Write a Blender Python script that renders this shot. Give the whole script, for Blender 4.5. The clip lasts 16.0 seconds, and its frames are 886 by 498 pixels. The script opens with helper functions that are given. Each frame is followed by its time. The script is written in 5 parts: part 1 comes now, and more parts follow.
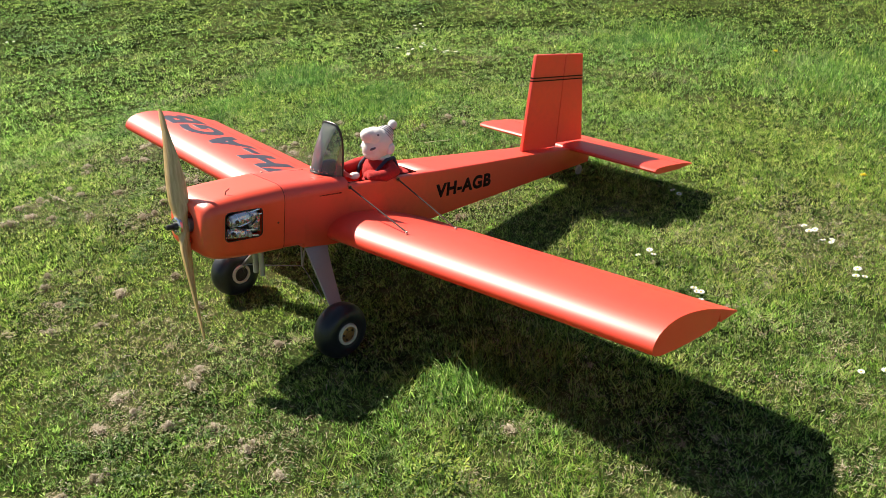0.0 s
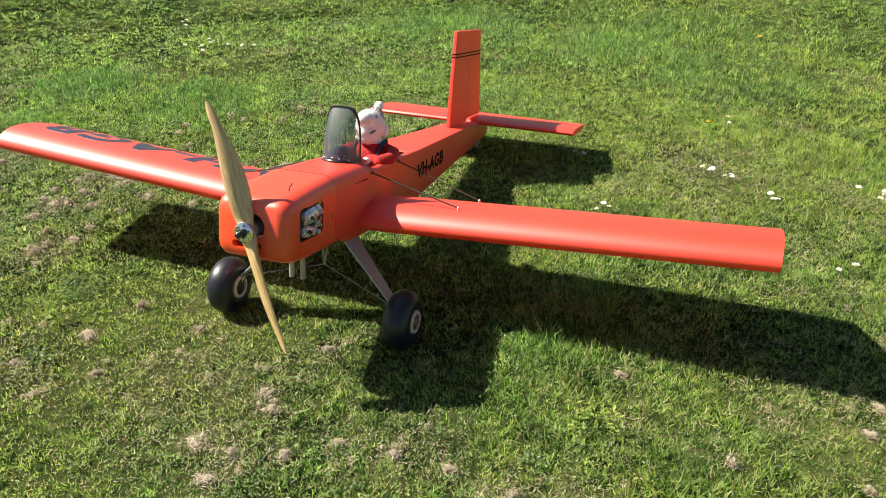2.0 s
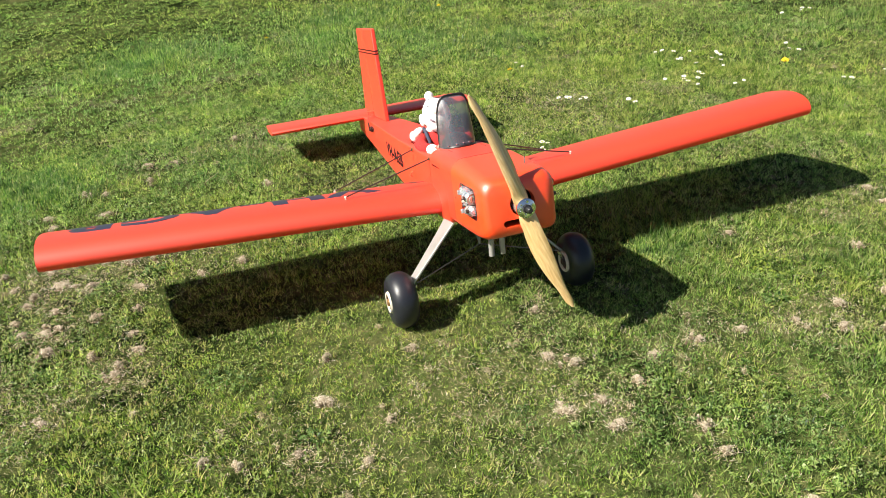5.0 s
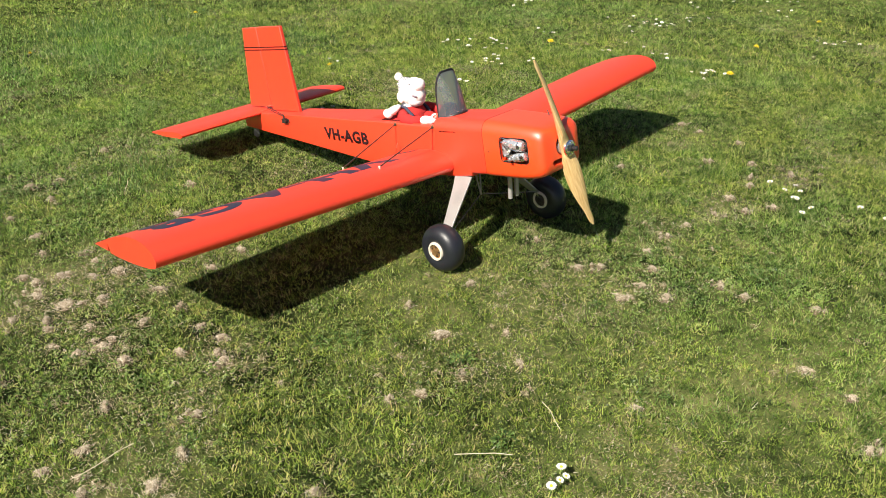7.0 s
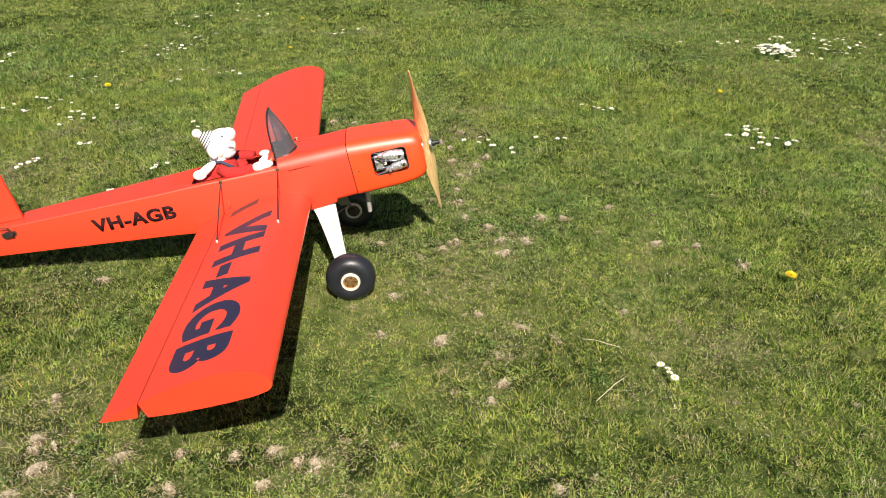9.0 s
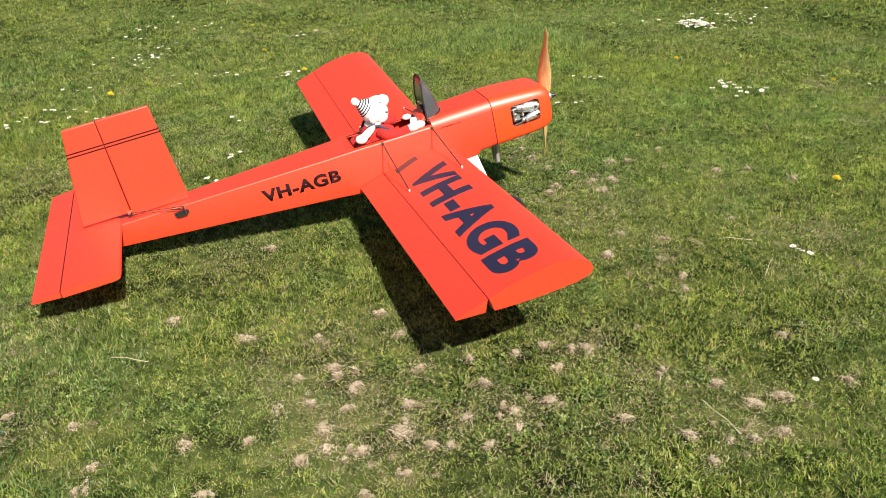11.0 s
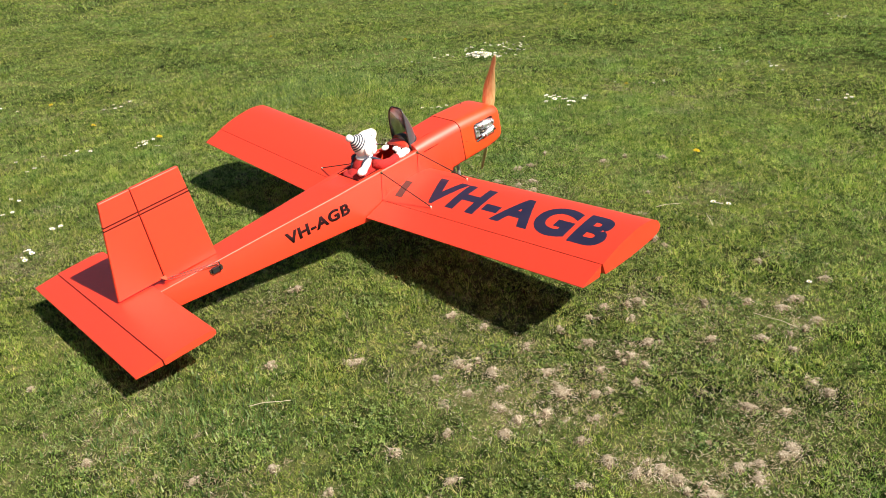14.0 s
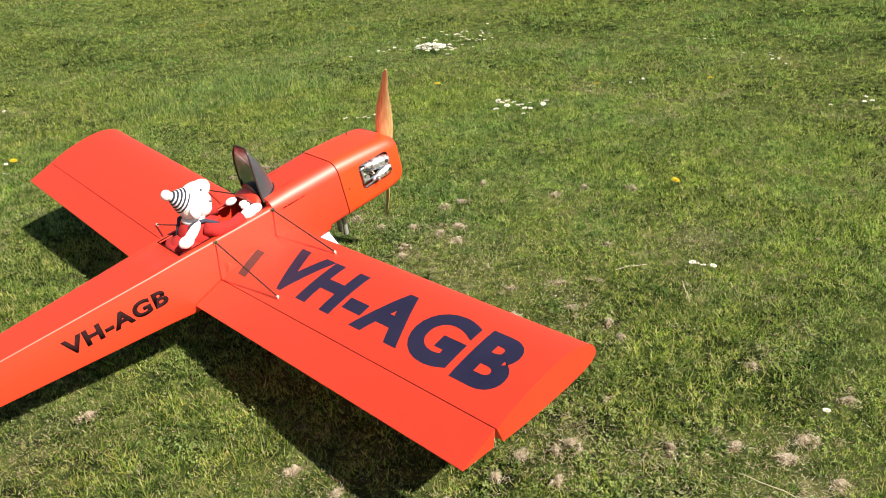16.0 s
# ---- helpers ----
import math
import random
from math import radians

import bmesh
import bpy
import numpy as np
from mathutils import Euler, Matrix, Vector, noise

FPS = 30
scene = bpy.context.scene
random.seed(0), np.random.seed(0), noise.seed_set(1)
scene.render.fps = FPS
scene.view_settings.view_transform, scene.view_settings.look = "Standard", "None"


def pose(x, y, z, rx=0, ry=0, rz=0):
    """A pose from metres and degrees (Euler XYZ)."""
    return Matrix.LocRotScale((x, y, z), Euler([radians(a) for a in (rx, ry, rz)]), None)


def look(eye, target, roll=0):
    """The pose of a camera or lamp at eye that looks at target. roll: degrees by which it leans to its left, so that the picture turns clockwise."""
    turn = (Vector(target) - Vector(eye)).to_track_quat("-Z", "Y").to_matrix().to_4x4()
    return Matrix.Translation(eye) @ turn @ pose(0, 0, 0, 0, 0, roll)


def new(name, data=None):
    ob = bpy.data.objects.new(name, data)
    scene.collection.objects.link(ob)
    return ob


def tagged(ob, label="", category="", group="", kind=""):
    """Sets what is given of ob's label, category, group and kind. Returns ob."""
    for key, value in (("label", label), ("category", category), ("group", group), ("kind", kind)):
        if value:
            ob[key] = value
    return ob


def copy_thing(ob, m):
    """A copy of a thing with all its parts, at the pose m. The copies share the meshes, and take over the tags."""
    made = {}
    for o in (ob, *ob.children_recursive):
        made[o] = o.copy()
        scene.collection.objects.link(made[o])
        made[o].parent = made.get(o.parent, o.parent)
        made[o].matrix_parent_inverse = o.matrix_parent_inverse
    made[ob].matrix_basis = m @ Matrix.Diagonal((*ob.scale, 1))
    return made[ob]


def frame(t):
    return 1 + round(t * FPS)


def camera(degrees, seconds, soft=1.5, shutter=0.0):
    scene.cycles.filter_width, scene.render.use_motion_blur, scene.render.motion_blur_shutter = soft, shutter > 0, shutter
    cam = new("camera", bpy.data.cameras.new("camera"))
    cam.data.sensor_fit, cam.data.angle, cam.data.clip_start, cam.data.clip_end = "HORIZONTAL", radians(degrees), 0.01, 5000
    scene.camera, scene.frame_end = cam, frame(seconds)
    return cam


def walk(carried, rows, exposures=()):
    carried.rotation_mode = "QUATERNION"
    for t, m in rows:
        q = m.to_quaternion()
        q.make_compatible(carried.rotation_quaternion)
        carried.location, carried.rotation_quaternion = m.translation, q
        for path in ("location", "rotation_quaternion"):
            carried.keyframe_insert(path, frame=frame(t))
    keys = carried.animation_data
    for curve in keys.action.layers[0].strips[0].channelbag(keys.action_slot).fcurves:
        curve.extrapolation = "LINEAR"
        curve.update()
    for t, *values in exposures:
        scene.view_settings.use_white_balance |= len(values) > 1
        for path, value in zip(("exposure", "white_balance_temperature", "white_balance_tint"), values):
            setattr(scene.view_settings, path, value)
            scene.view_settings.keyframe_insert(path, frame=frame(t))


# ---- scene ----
cam = camera(55.49, 16.0, soft=0.6)
PATH = [
    (0, (1.263, 2.105, 1.443), (0.041, 0.814, 0.526), -3.41),
    (0.5, (1.509, 1.882, 1.431), (0.124, 0.768, 0.514), -0.31),
    (1, (1.711, 1.621, 1.400), (0.244, 0.609, 0.493), 1.12),
    (1.5, (1.893, 1.441, 1.376), (0.333, 0.619, 0.433), -0.91),
    (2, (1.905, 1.119, 1.392), (0.247, 0.509, 0.455), -0.06),
    (2.5, (2.012, 0.876, 1.391), (0.297, 0.461, 0.450), 0.40),
    (3, (2.140, 0.655, 1.406), (0.399, 0.371, 0.463), -0.21),
    (3.5, (2.124, 0.306, 1.408), (0.360, 0.350, 0.467), 1.13),
    (4, (2.197, -0.043, 1.381), (0.443, 0.172, 0.444), 0.19),
    (4.2, (2.228, -0.180, 1.379), (0.482, 0.071, 0.437), -1.51),
    (6.3, (1.951, -1.723, 1.471), (0.541, -0.669, 0.522), -1.19),
    (6.5, (1.922, -1.850, 1.471), (0.583, -0.710, 0.519), -0.03),
    (7, (1.856, -2.168, 1.493), (0.620, -0.921, 0.536), -0.65),
    (7.5, (1.564, -2.420, 1.498), (0.561, -0.972, 0.551), -0.55),
    (8, (1.053, -2.558, 1.555), (0.292, -0.993, 0.569), 1.11),
    (8.5, (0.510, -2.677, 1.677), (0.150, -1.018, 0.620), 0.88),
    (9, (0.145, -2.903, 1.546), (0.269, -1.141, 0.607), -0.65),
    (9.2, (-0.045, -2.914, 1.565), (0.140, -1.159, 0.624), -2.10),
    (11.3, (-1.382, -3.163, 1.475), (-0.661, -1.522, 0.587), -1.25),
    (11.5, (-1.508, -3.121, 1.484), (-0.658, -1.539, 0.602), -2.04),
    (12, (-1.809, -3.010, 1.486), (-0.836, -1.497, 0.611), -3.97),
    (12.5, (-2.142, -2.988, 1.463), (-1.159, -1.480, 0.591), -4.14),
    (13, (-2.377, -2.884, 1.484), (-1.322, -1.419, 0.622), -3.56),
    (13.5, (-2.499, -2.814, 1.478), (-1.369, -1.390, 0.644), -3.80),
    (14, (-2.500, -2.821, 1.489), (-1.296, -1.443, 0.684), -2.72),
    (14.5, (-2.493, -2.812, 1.486), (-1.261, -1.438, 0.715), -2.40),
    (15, (-2.375, -2.724, 1.442), (-1.139, -1.353, 0.672), -2.54),
    (15.5, (-1.946, -2.541, 1.410), (-0.733, -1.172, 0.600), -3.81),
    (16, (-1.438, -2.277, 1.373), (-0.255, -0.908, 0.521), -3.51),
]
walk(cam, [(t, look(eye, aim, roll)) for t, eye, aim, roll in PATH], exposures=[(0, 1.05, 6600, 10), (2, 1.12, 6550, 10), (4, 1.21, 6500, 9), (7, 0.86, 6600, 10), (9, 0.74, 6700, 12), (16, 0.80, 6750, 12)])

# ---- world and sun ----
world = bpy.data.worlds.new("sky")
scene.world = world
world.use_nodes = True
wn = world.node_tree.nodes
sky = wn.new("ShaderNodeTexSky")
sky.sky_type = "NISHITA"
sky.sun_disc = False
SUN = Vector((0.10, -0.97, 1.0)).normalized()
sky.sun_elevation = math.asin(SUN.z)
sky.sun_rotation = math.atan2(SUN.x, SUN.y)
wn["Background"].inputs["Strength"].default_value = 0.041
world.node_tree.links.new(sky.outputs["Color"], wn["Background"].inputs["Color"])
sun_data = bpy.data.lights.new("sun", "SUN")
sun_data.energy, sun_data.angle, sun_data.color = 5.0, radians(0.53), (1.0, 0.94, 0.82)
sun = new("sun", sun_data)
sun.matrix_world = look(SUN * 30, (0, 0, 0))


# ---- materials ----
def material(name):
    m = bpy.data.materials.new(name)
    m.use_nodes = True
    return m, m.node_tree.nodes, m.node_tree.links, m.node_tree.nodes["Principled BSDF"]


def surface(name, color, rough=0.5, metal=0.0, vary=0.12, scale=40.0, bump=0.0, bump_scale=300.0, coat=0.0, second=None, spec=0.5):
    """A surface with mottling at two scales, gloss that varies with it, and fine relief."""
    m, n, l, p = material(name)
    tc = n.new("ShaderNodeTexCoord")
    big, fine = n.new("ShaderNodeTexNoise"), n.new("ShaderNodeTexNoise")
    big.inputs["Scale"].default_value, big.inputs["Detail"].default_value = scale * 0.2, 4
    fine.inputs["Scale"].default_value, fine.inputs["Detail"].default_value = scale * 3, 5
    add = n.new("ShaderNodeMath")
    add.operation = "ADD"
    ramp = n.new("ShaderNodeValToRGB")
    other = second or tuple(c * (1 - 2.2 * vary) for c in color)
    ramp.color_ramp.elements[0].position, ramp.color_ramp.elements[1].position = 0.7, 1.0
    ramp.color_ramp.elements[0].color = (*other, 1)
    ramp.color_ramp.elements[1].color = (*color, 1)
    for t in (big, fine):
        l.new(tc.outputs["Object"], t.inputs["Vector"])
    l.new(big.outputs["Fac"], add.inputs[0])
    l.new(fine.outputs["Fac"], add.inputs[1])
    l.new(add.outputs[0], ramp.inputs["Fac"])
    l.new(ramp.outputs["Color"], p.inputs["Base Color"])
    rr = n.new("ShaderNodeMapRange")
    rr.inputs["From Min"].default_value, rr.inputs["From Max"].default_value = 0.3, 0.7
    rr.inputs["To Min"].default_value, rr.inputs["To Max"].default_value = max(0.03, rough - 0.07), min(1, rough + 0.07)
    l.new(big.outputs["Fac"], rr.inputs["Value"])
    l.new(rr.outputs["Result"], p.inputs["Roughness"])
    p.inputs["Metallic"].default_value = metal
    p.inputs["Coat Weight"].default_value = coat
    p.inputs["Coat Roughness"].default_value = 0.22
    p.inputs["Specular IOR Level"].default_value = spec
    if bump:
        b, t = n.new("ShaderNodeBump"), n.new("ShaderNodeTexNoise")
        t.inputs["Scale"].default_value, t.inputs["Detail"].default_value = bump_scale, 3
        b.inputs["Strength"].default_value, b.inputs["Distance"].default_value = bump, 0.002
        l.new(tc.outputs["Object"], t.inputs["Vector"])
        l.new(t.outputs["Fac"], b.inputs["Height"])
        l.new(b.outputs["Normal"], p.inputs["Normal"])
    return m


ORANGE = surface("orange_film", (0.93, 0.043, 0.004), 0.50, vary=0.04, scale=14, bump=0.10, bump_scale=45, spec=0.25, coat=1.0)
PAINT = surface("orange_paint", (0.93, 0.058, 0.003), 0.45, vary=0.03, scale=14, bump=0.05, bump_scale=60, spec=0.4, coat=1.0)
for m, rough, ior in ((ORANGE, 0.53, 2.0), (PAINT, 0.46, 1.75)):
    m.node_tree.nodes["Principled BSDF"].inputs["Coat Roughness"].default_value = rough
    m.node_tree.nodes["Principled BSDF"].inputs["Coat IOR"].default_value = ior
covering = ORANGE.node_tree
glow, blend = covering.nodes.new("ShaderNodeBsdfTranslucent"), covering.nodes.new("ShaderNodeMixShader")
glow.inputs["Color"].default_value, blend.inputs["Fac"].default_value = (0.95, 0.045, 0.004, 1), 0.16
covering.links.new(covering.nodes["Principled BSDF"].outputs[0], blend.inputs[1])
covering.links.new(glow.outputs[0], blend.inputs[2])
covering.links.new(blend.outputs[0], covering.nodes["Material Output"].inputs["Surface"])
NAVY = surface("navy_film", (0.014, 0.012, 0.042), 0.55, vary=0.1, spec=0.4, coat=0.55)
NAVY.node_tree.nodes["Principled BSDF"].inputs["Coat Roughness"].default_value = 0.45
NAVY.node_tree.nodes["Principled BSDF"].inputs["Coat IOR"].default_value = 1.55
BLACK_FILM = surface("black_film", (0.026, 0.009, 0.010), 0.8, vary=0.1, spec=0.1)
SEAM = surface("dark_seam", (0.06, 0.008, 0.008), 0.8, spec=0.1)
GREY_PATCH = surface("grey_patch", (0.085, 0.035, 0.032), 0.55)
RUBBER = surface("black_rubber", (0.015, 0.016, 0.022), 0.36, vary=0.15, scale=60, bump=0.15, bump_scale=500)
CREAM = surface("cream_rim", (0.66, 0.59, 0.50), 0.45, vary=0.08)
BRASS = surface("brass_hub", (0.42, 0.24, 0.10), 0.38, 0.7, vary=0.2, scale=90)
ALUMINIUM = surface("brushed_aluminium", (0.43, 0.41, 0.40), 0.46, 0.45, vary=0.05, scale=80, bump=0.08)
CHROME = surface("bright_metal", (0.82, 0.82, 0.84), 0.2, 1.0, vary=0.06, scale=120)
POLISHED = surface("polished_alloy", (0.80, 0.81, 0.84), 0.26, 0.75, vary=0.3, scale=160, bump=1.0, bump_scale=110)
CAST = surface("cast_metal", (0.62, 0.62, 0.65), 0.30, 0.75, vary=0.2, scale=150, bump=0.4, bump_scale=400)
DARK = surface("dark_interior", (0.022, 0.018, 0.018), 0.8)
HORN = surface("tan_fitting", (0.40, 0.12, 0.06), 0.6)
BLACK = surface("black_plastic", (0.020, 0.020, 0.022), 0.35)
PALE_WIRE = surface("galvanised_wire", (0.36, 0.34, 0.31), 0.5, 0.3)
STEEL = surface("dark_steel", (0.055, 0.040, 0.036), 0.45, 0.3)
STRAW_STALK = surface("pale_stalk", (0.60, 0.54, 0.38), 0.7)
PETAL = surface("white_petal", (0.86, 0.86, 0.84), 0.6, vary=0.04)
YOLK = surface("yellow_floret", (0.82, 0.64, 0.02), 0.7, vary=0.12, scale=200)
STEM = surface("flower_stem", (0.10, 0.20, 0.04), 0.6)
FLEECE = surface("pale_fleece", (0.92, 0.86, 0.84), 0.95, vary=0.04, bump=0.5, bump_scale=700)
WHITE_FLEECE = surface("white_fleece", (0.90, 0.88, 0.87), 0.95, vary=0.04, bump=0.5, bump_scale=700)
RED_KNIT = surface("red_knit", (0.50, 0.022, 0.020), 0.95, vary=0.12, bump=0.5, bump_scale=800)
GREY_KNIT = surface("grey_stitching", (0.22, 0.18, 0.22), 0.95)
NAVY_KNIT = surface("navy_knit", (0.045, 0.050, 0.085), 0.95, vary=0.1, bump=0.5, bump_scale=800)


def wood():
    m, n, l, p = material("laminated_wood")
    tc, mp, w, ramp = n.new("ShaderNodeTexCoord"), n.new("ShaderNodeMapping"), n.new("ShaderNodeTexNoise"), n.new("ShaderNodeValToRGB")
    mp.inputs["Scale"].default_value = (60, 60, 6)
    w.inputs["Scale"].default_value, w.inputs["Detail"].default_value = 3.0, 6
    ramp.color_ramp.elements[0].color, ramp.color_ramp.elements[1].color = (0.58, 0.36, 0.15, 1), (0.78, 0.56, 0.28, 1)
    ramp.color_ramp.elements[0].position, ramp.color_ramp.elements[1].position = 0.35, 0.65
    l.new(tc.outputs["Object"], mp.inputs["Vector"])
    l.new(mp.outputs["Vector"], w.inputs["Vector"])
    l.new(w.outputs["Fac"], ramp.inputs["Fac"])
    l.new(ramp.outputs["Color"], p.inputs["Base Color"])
    p.inputs["Roughness"].default_value = 0.35
    p.inputs["Coat Weight"].default_value = 0.3
    return m


def smoked_glass():
    m, n, l, p = material("smoked_acrylic")
    n.remove(p)
    tr, gl, mix, fr = n.new("ShaderNodeBsdfTransparent"), n.new("ShaderNodeBsdfGlossy"), n.new("ShaderNodeMixShader"), n.new("ShaderNodeFresnel")
    # Grey-blue diffuse share: the sky's reflection put into the glass colour.
    sky_sheen, sheen_mix = n.new("ShaderNodeBsdfDiffuse"), n.new("ShaderNodeMixShader")
    tr.inputs["Color"].default_value = (0.50, 0.50, 0.51, 1)
    sky_sheen.inputs["Color"].default_value = (0.30, 0.34, 0.40, 1)
    sheen_mix.inputs["Fac"].default_value = 0.20
    gl.inputs["Roughness"].default_value = 0.28
    fr.inputs["IOR"].default_value = 1.75
    l.new(tr.outputs[0], sheen_mix.inputs[1])
    l.new(sky_sheen.outputs[0], sheen_mix.inputs[2])
    l.new(fr.outputs["Fac"], mix.inputs["Fac"])
    l.new(sheen_mix.outputs[0], mix.inputs[1])
    l.new(gl.outputs[0], mix.inputs[2])
    l.new(mix.outputs[0], n["Material Output"].inputs["Surface"])
    return m


WOOD, GLASS = wood(), smoked_glass()


def leaf_material(name, stops, patch, translucent=0.4, rough=0.5):
    """Leaves that differ one by one, with drifts of another tone across the lawn."""
    m, n, l, p = material(name)
    geo, tc, ns, ns2 = n.new("ShaderNodeNewGeometry"), n.new("ShaderNodeTexCoord"), n.new("ShaderNodeTexNoise"), n.new("ShaderNodeTexNoise")
    ramp, ramp2, mix = n.new("ShaderNodeValToRGB"), n.new("ShaderNodeValToRGB"), n.new("ShaderNodeMix")
    els = ramp.color_ramp.elements
    while len(els) < len(stops):
        els.new(0.5)
    for e, (pos, col) in zip(els, stops):
        e.position, e.color = pos, (*col, 1)
    ns.inputs["Scale"].default_value, ns.inputs["Detail"].default_value = 3.2, 6
    ns2.inputs["Scale"].default_value, ns2.inputs["Detail"].default_value = 0.45, 3
    add = n.new("ShaderNodeMath")
    add.operation = "ADD"
    ramp2.color_ramp.elements[0].position, ramp2.color_ramp.elements[1].position = 0.36, 0.56
    ramp2.color_ramp.elements[0].color, ramp2.color_ramp.elements[1].color = (0, 0, 0, 1), (1, 1, 1, 1)
    mix.data_type = "RGBA"
    mix.blend_type = "MIX"
    l.new(tc.outputs["Object"], ns.inputs["Vector"])
    l.new(tc.outputs["Object"], ns2.inputs["Vector"])
    l.new(ns.outputs["Fac"], add.inputs[0])
    l.new(ns2.outputs["Fac"], add.inputs[1])
    mean = n.new("ShaderNodeMath")
    mean.operation = "MULTIPLY"
    mean.inputs[1].default_value = 0.5
    l.new(add.outputs[0], mean.inputs[0])
    l.new(mean.outputs[0], ramp2.inputs["Fac"])
    ns3, mx = n.new("ShaderNodeTexNoise"), n.new("ShaderNodeMath")
    ns3.inputs["Scale"].default_value, ns3.inputs["Detail"].default_value = 28.0, 3
    l.new(tc.outputs["Object"], ns3.inputs["Vector"])
    mx.operation = "MULTIPLY_ADD"
    mx.inputs[1].default_value = 1.4
    l.new(ns3.outputs["Fac"], mx.inputs[0])
    shift = n.new("ShaderNodeMath")
    shift.operation = "SUBTRACT"
    shift.inputs[1].default_value = 0.69
    l.new(geo.outputs["Random Per Island"], mx.inputs[2])
    l.new(mx.outputs[0], shift.inputs[0])
    l.new(shift.outputs[0], ramp.inputs["Fac"])
    l.new(ramp2.outputs["Color"], mix.inputs["Factor"])
    l.new(ramp.outputs["Color"], mix.inputs["A"])
    mul = n.new("ShaderNodeMix")
    mul.data_type, mul.blend_type = "RGBA", "MULTIPLY"
    mul.inputs["Factor"].default_value = 1
    mul.inputs["B"].default_value = (*patch, 1)
    l.new(ramp.outputs["Color"], mul.inputs["A"])
    l.new(mul.outputs["Result"], mix.inputs["B"])
    ns4, lift, tone = n.new("ShaderNodeTexNoise"), n.new("ShaderNodeMapRange"), n.new("ShaderNodeMix")
    ns4.inputs["Scale"].default_value, ns4.inputs["Detail"].default_value = 6.5, 5
    lift.inputs["From Min"].default_value, lift.inputs["From Max"].default_value = 0.34, 0.66
    lift.inputs["To Min"].default_value, lift.inputs["To Max"].default_value = 0.78, 1.24
    tone.data_type, tone.blend_type = "RGBA", "MULTIPLY"
    tone.inputs["Factor"].default_value = 1
    l.new(tc.outputs["Object"], ns4.inputs["Vector"])
    l.new(ns4.outputs["Fac"], lift.inputs["Value"])
    l.new(mix.outputs["Result"], tone.inputs["A"])
    l.new(lift.outputs["Result"], tone.inputs["B"])
    mix = tone
    l.new(mix.outputs["Result"], p.inputs["Base Color"])
    p.inputs["Roughness"].default_value = rough
    p.inputs["Specular IOR Level"].default_value = 0.35
    tl, ms = n.new("ShaderNodeBsdfTranslucent"), n.new("ShaderNodeMixShader")
    ms.inputs["Fac"].default_value = translucent
    through_leaf = n.new("ShaderNodeMix")
    through_leaf.data_type, through_leaf.blend_type = "RGBA", "MULTIPLY"
    through_leaf.inputs["Factor"].default_value = 1
    through_leaf.inputs["B"].default_value = (1.06, 1.60, 1.12, 1)
    l.new(mix.outputs["Result"], through_leaf.inputs["A"])
    l.new(through_leaf.outputs["Result"], tl.inputs["Color"])
    l.new(p.outputs[0], ms.inputs[1])
    l.new(tl.outputs[0], ms.inputs[2])
    l.new(ms.outputs[0], n["Material Output"].inputs["Surface"])
    return m


def fibre_material(name, stops, rough=0.85, translucent=0.25):
    """Dry stalks and fibres, each of a tone of its own."""
    m, n, l, p = material(name)
    geo, ramp = n.new("ShaderNodeNewGeometry"), n.new("ShaderNodeValToRGB")
    els = ramp.color_ramp.elements
    while len(els) < len(stops):
        els.new(0.5)
    for e, (pos, col) in zip(els, stops):
        e.position, e.color = pos, (*col, 1)
    l.new(geo.outputs["Random Per Island"], ramp.inputs["Fac"])
    l.new(ramp.outputs["Color"], p.inputs["Base Color"])
    p.inputs["Roughness"].default_value = rough
    p.inputs["Specular IOR Level"].default_value = 0.3
    tl, ms = n.new("ShaderNodeBsdfTranslucent"), n.new("ShaderNodeMixShader")
    ms.inputs["Fac"].default_value = translucent
    l.new(ramp.outputs["Color"], tl.inputs["Color"])
    l.new(p.outputs[0], ms.inputs[1])
    l.new(tl.outputs[0], ms.inputs[2])
    l.new(ms.outputs[0], n["Material Output"].inputs["Surface"])
    return m


STRAW = fibre_material("dry_straw", [(0.0, (0.16, 0.12, 0.060)), (0.35, (0.33, 0.27, 0.150)), (0.80, (0.52, 0.45, 0.29)), (1.0, (0.76, 0.71, 0.56))])
STRAW_TUFT = fibre_material("dead_grass", [(0.0, (0.17, 0.12, 0.075)), (0.20, (0.42, 0.34, 0.235)), (0.65, (0.66, 0.57, 0.43)), (1.0, (0.84, 0.77, 0.62))])
SOIL = surface("brown_thatch", (0.20, 0.150, 0.100), 0.95, vary=0.25, scale=90, bump=1.0, bump_scale=260, spec=0.1)
GRASS = leaf_material("grass_blades", [(0.0, (0.024, 0.058, 0.014)), (0.27, (0.114, 0.212, 0.042)), (0.55, (0.270, 0.380, 0.096)), (0.85, (0.410, 0.488, 0.178)), (1.0, (0.520, 0.500, 0.280))], (1.32, 1.04, 0.84), 0.63, 0.42)
CLOVER = leaf_material("clover_leaves", [(0.0, (0.020, 0.048, 0.013)), (0.45, (0.128, 0.228, 0.055)), (1.0, (0.320, 0.415, 0.150))], (1.22, 1.0, 0.85), 0.45, 0.40)
LUSH_GRASS = leaf_material("lush_blades", [(0.0, (0.022, 0.055, 0.016)), (0.35, (0.085, 0.170, 0.045)), (0.75, (0.165, 0.255, 0.085)), (1.0, (0.300, 0.380, 0.160))], (1.15, 1.0, 0.90), 0.40, 0.40)
WEED_LEAF = leaf_material("weed_leaves", [(0.0, (0.022, 0.055, 0.014)), (0.45, (0.100, 0.190, 0.045)), (1.0, (0.230, 0.330, 0.110))], (1.10, 1.0, 0.90), 0.40, 0.36)
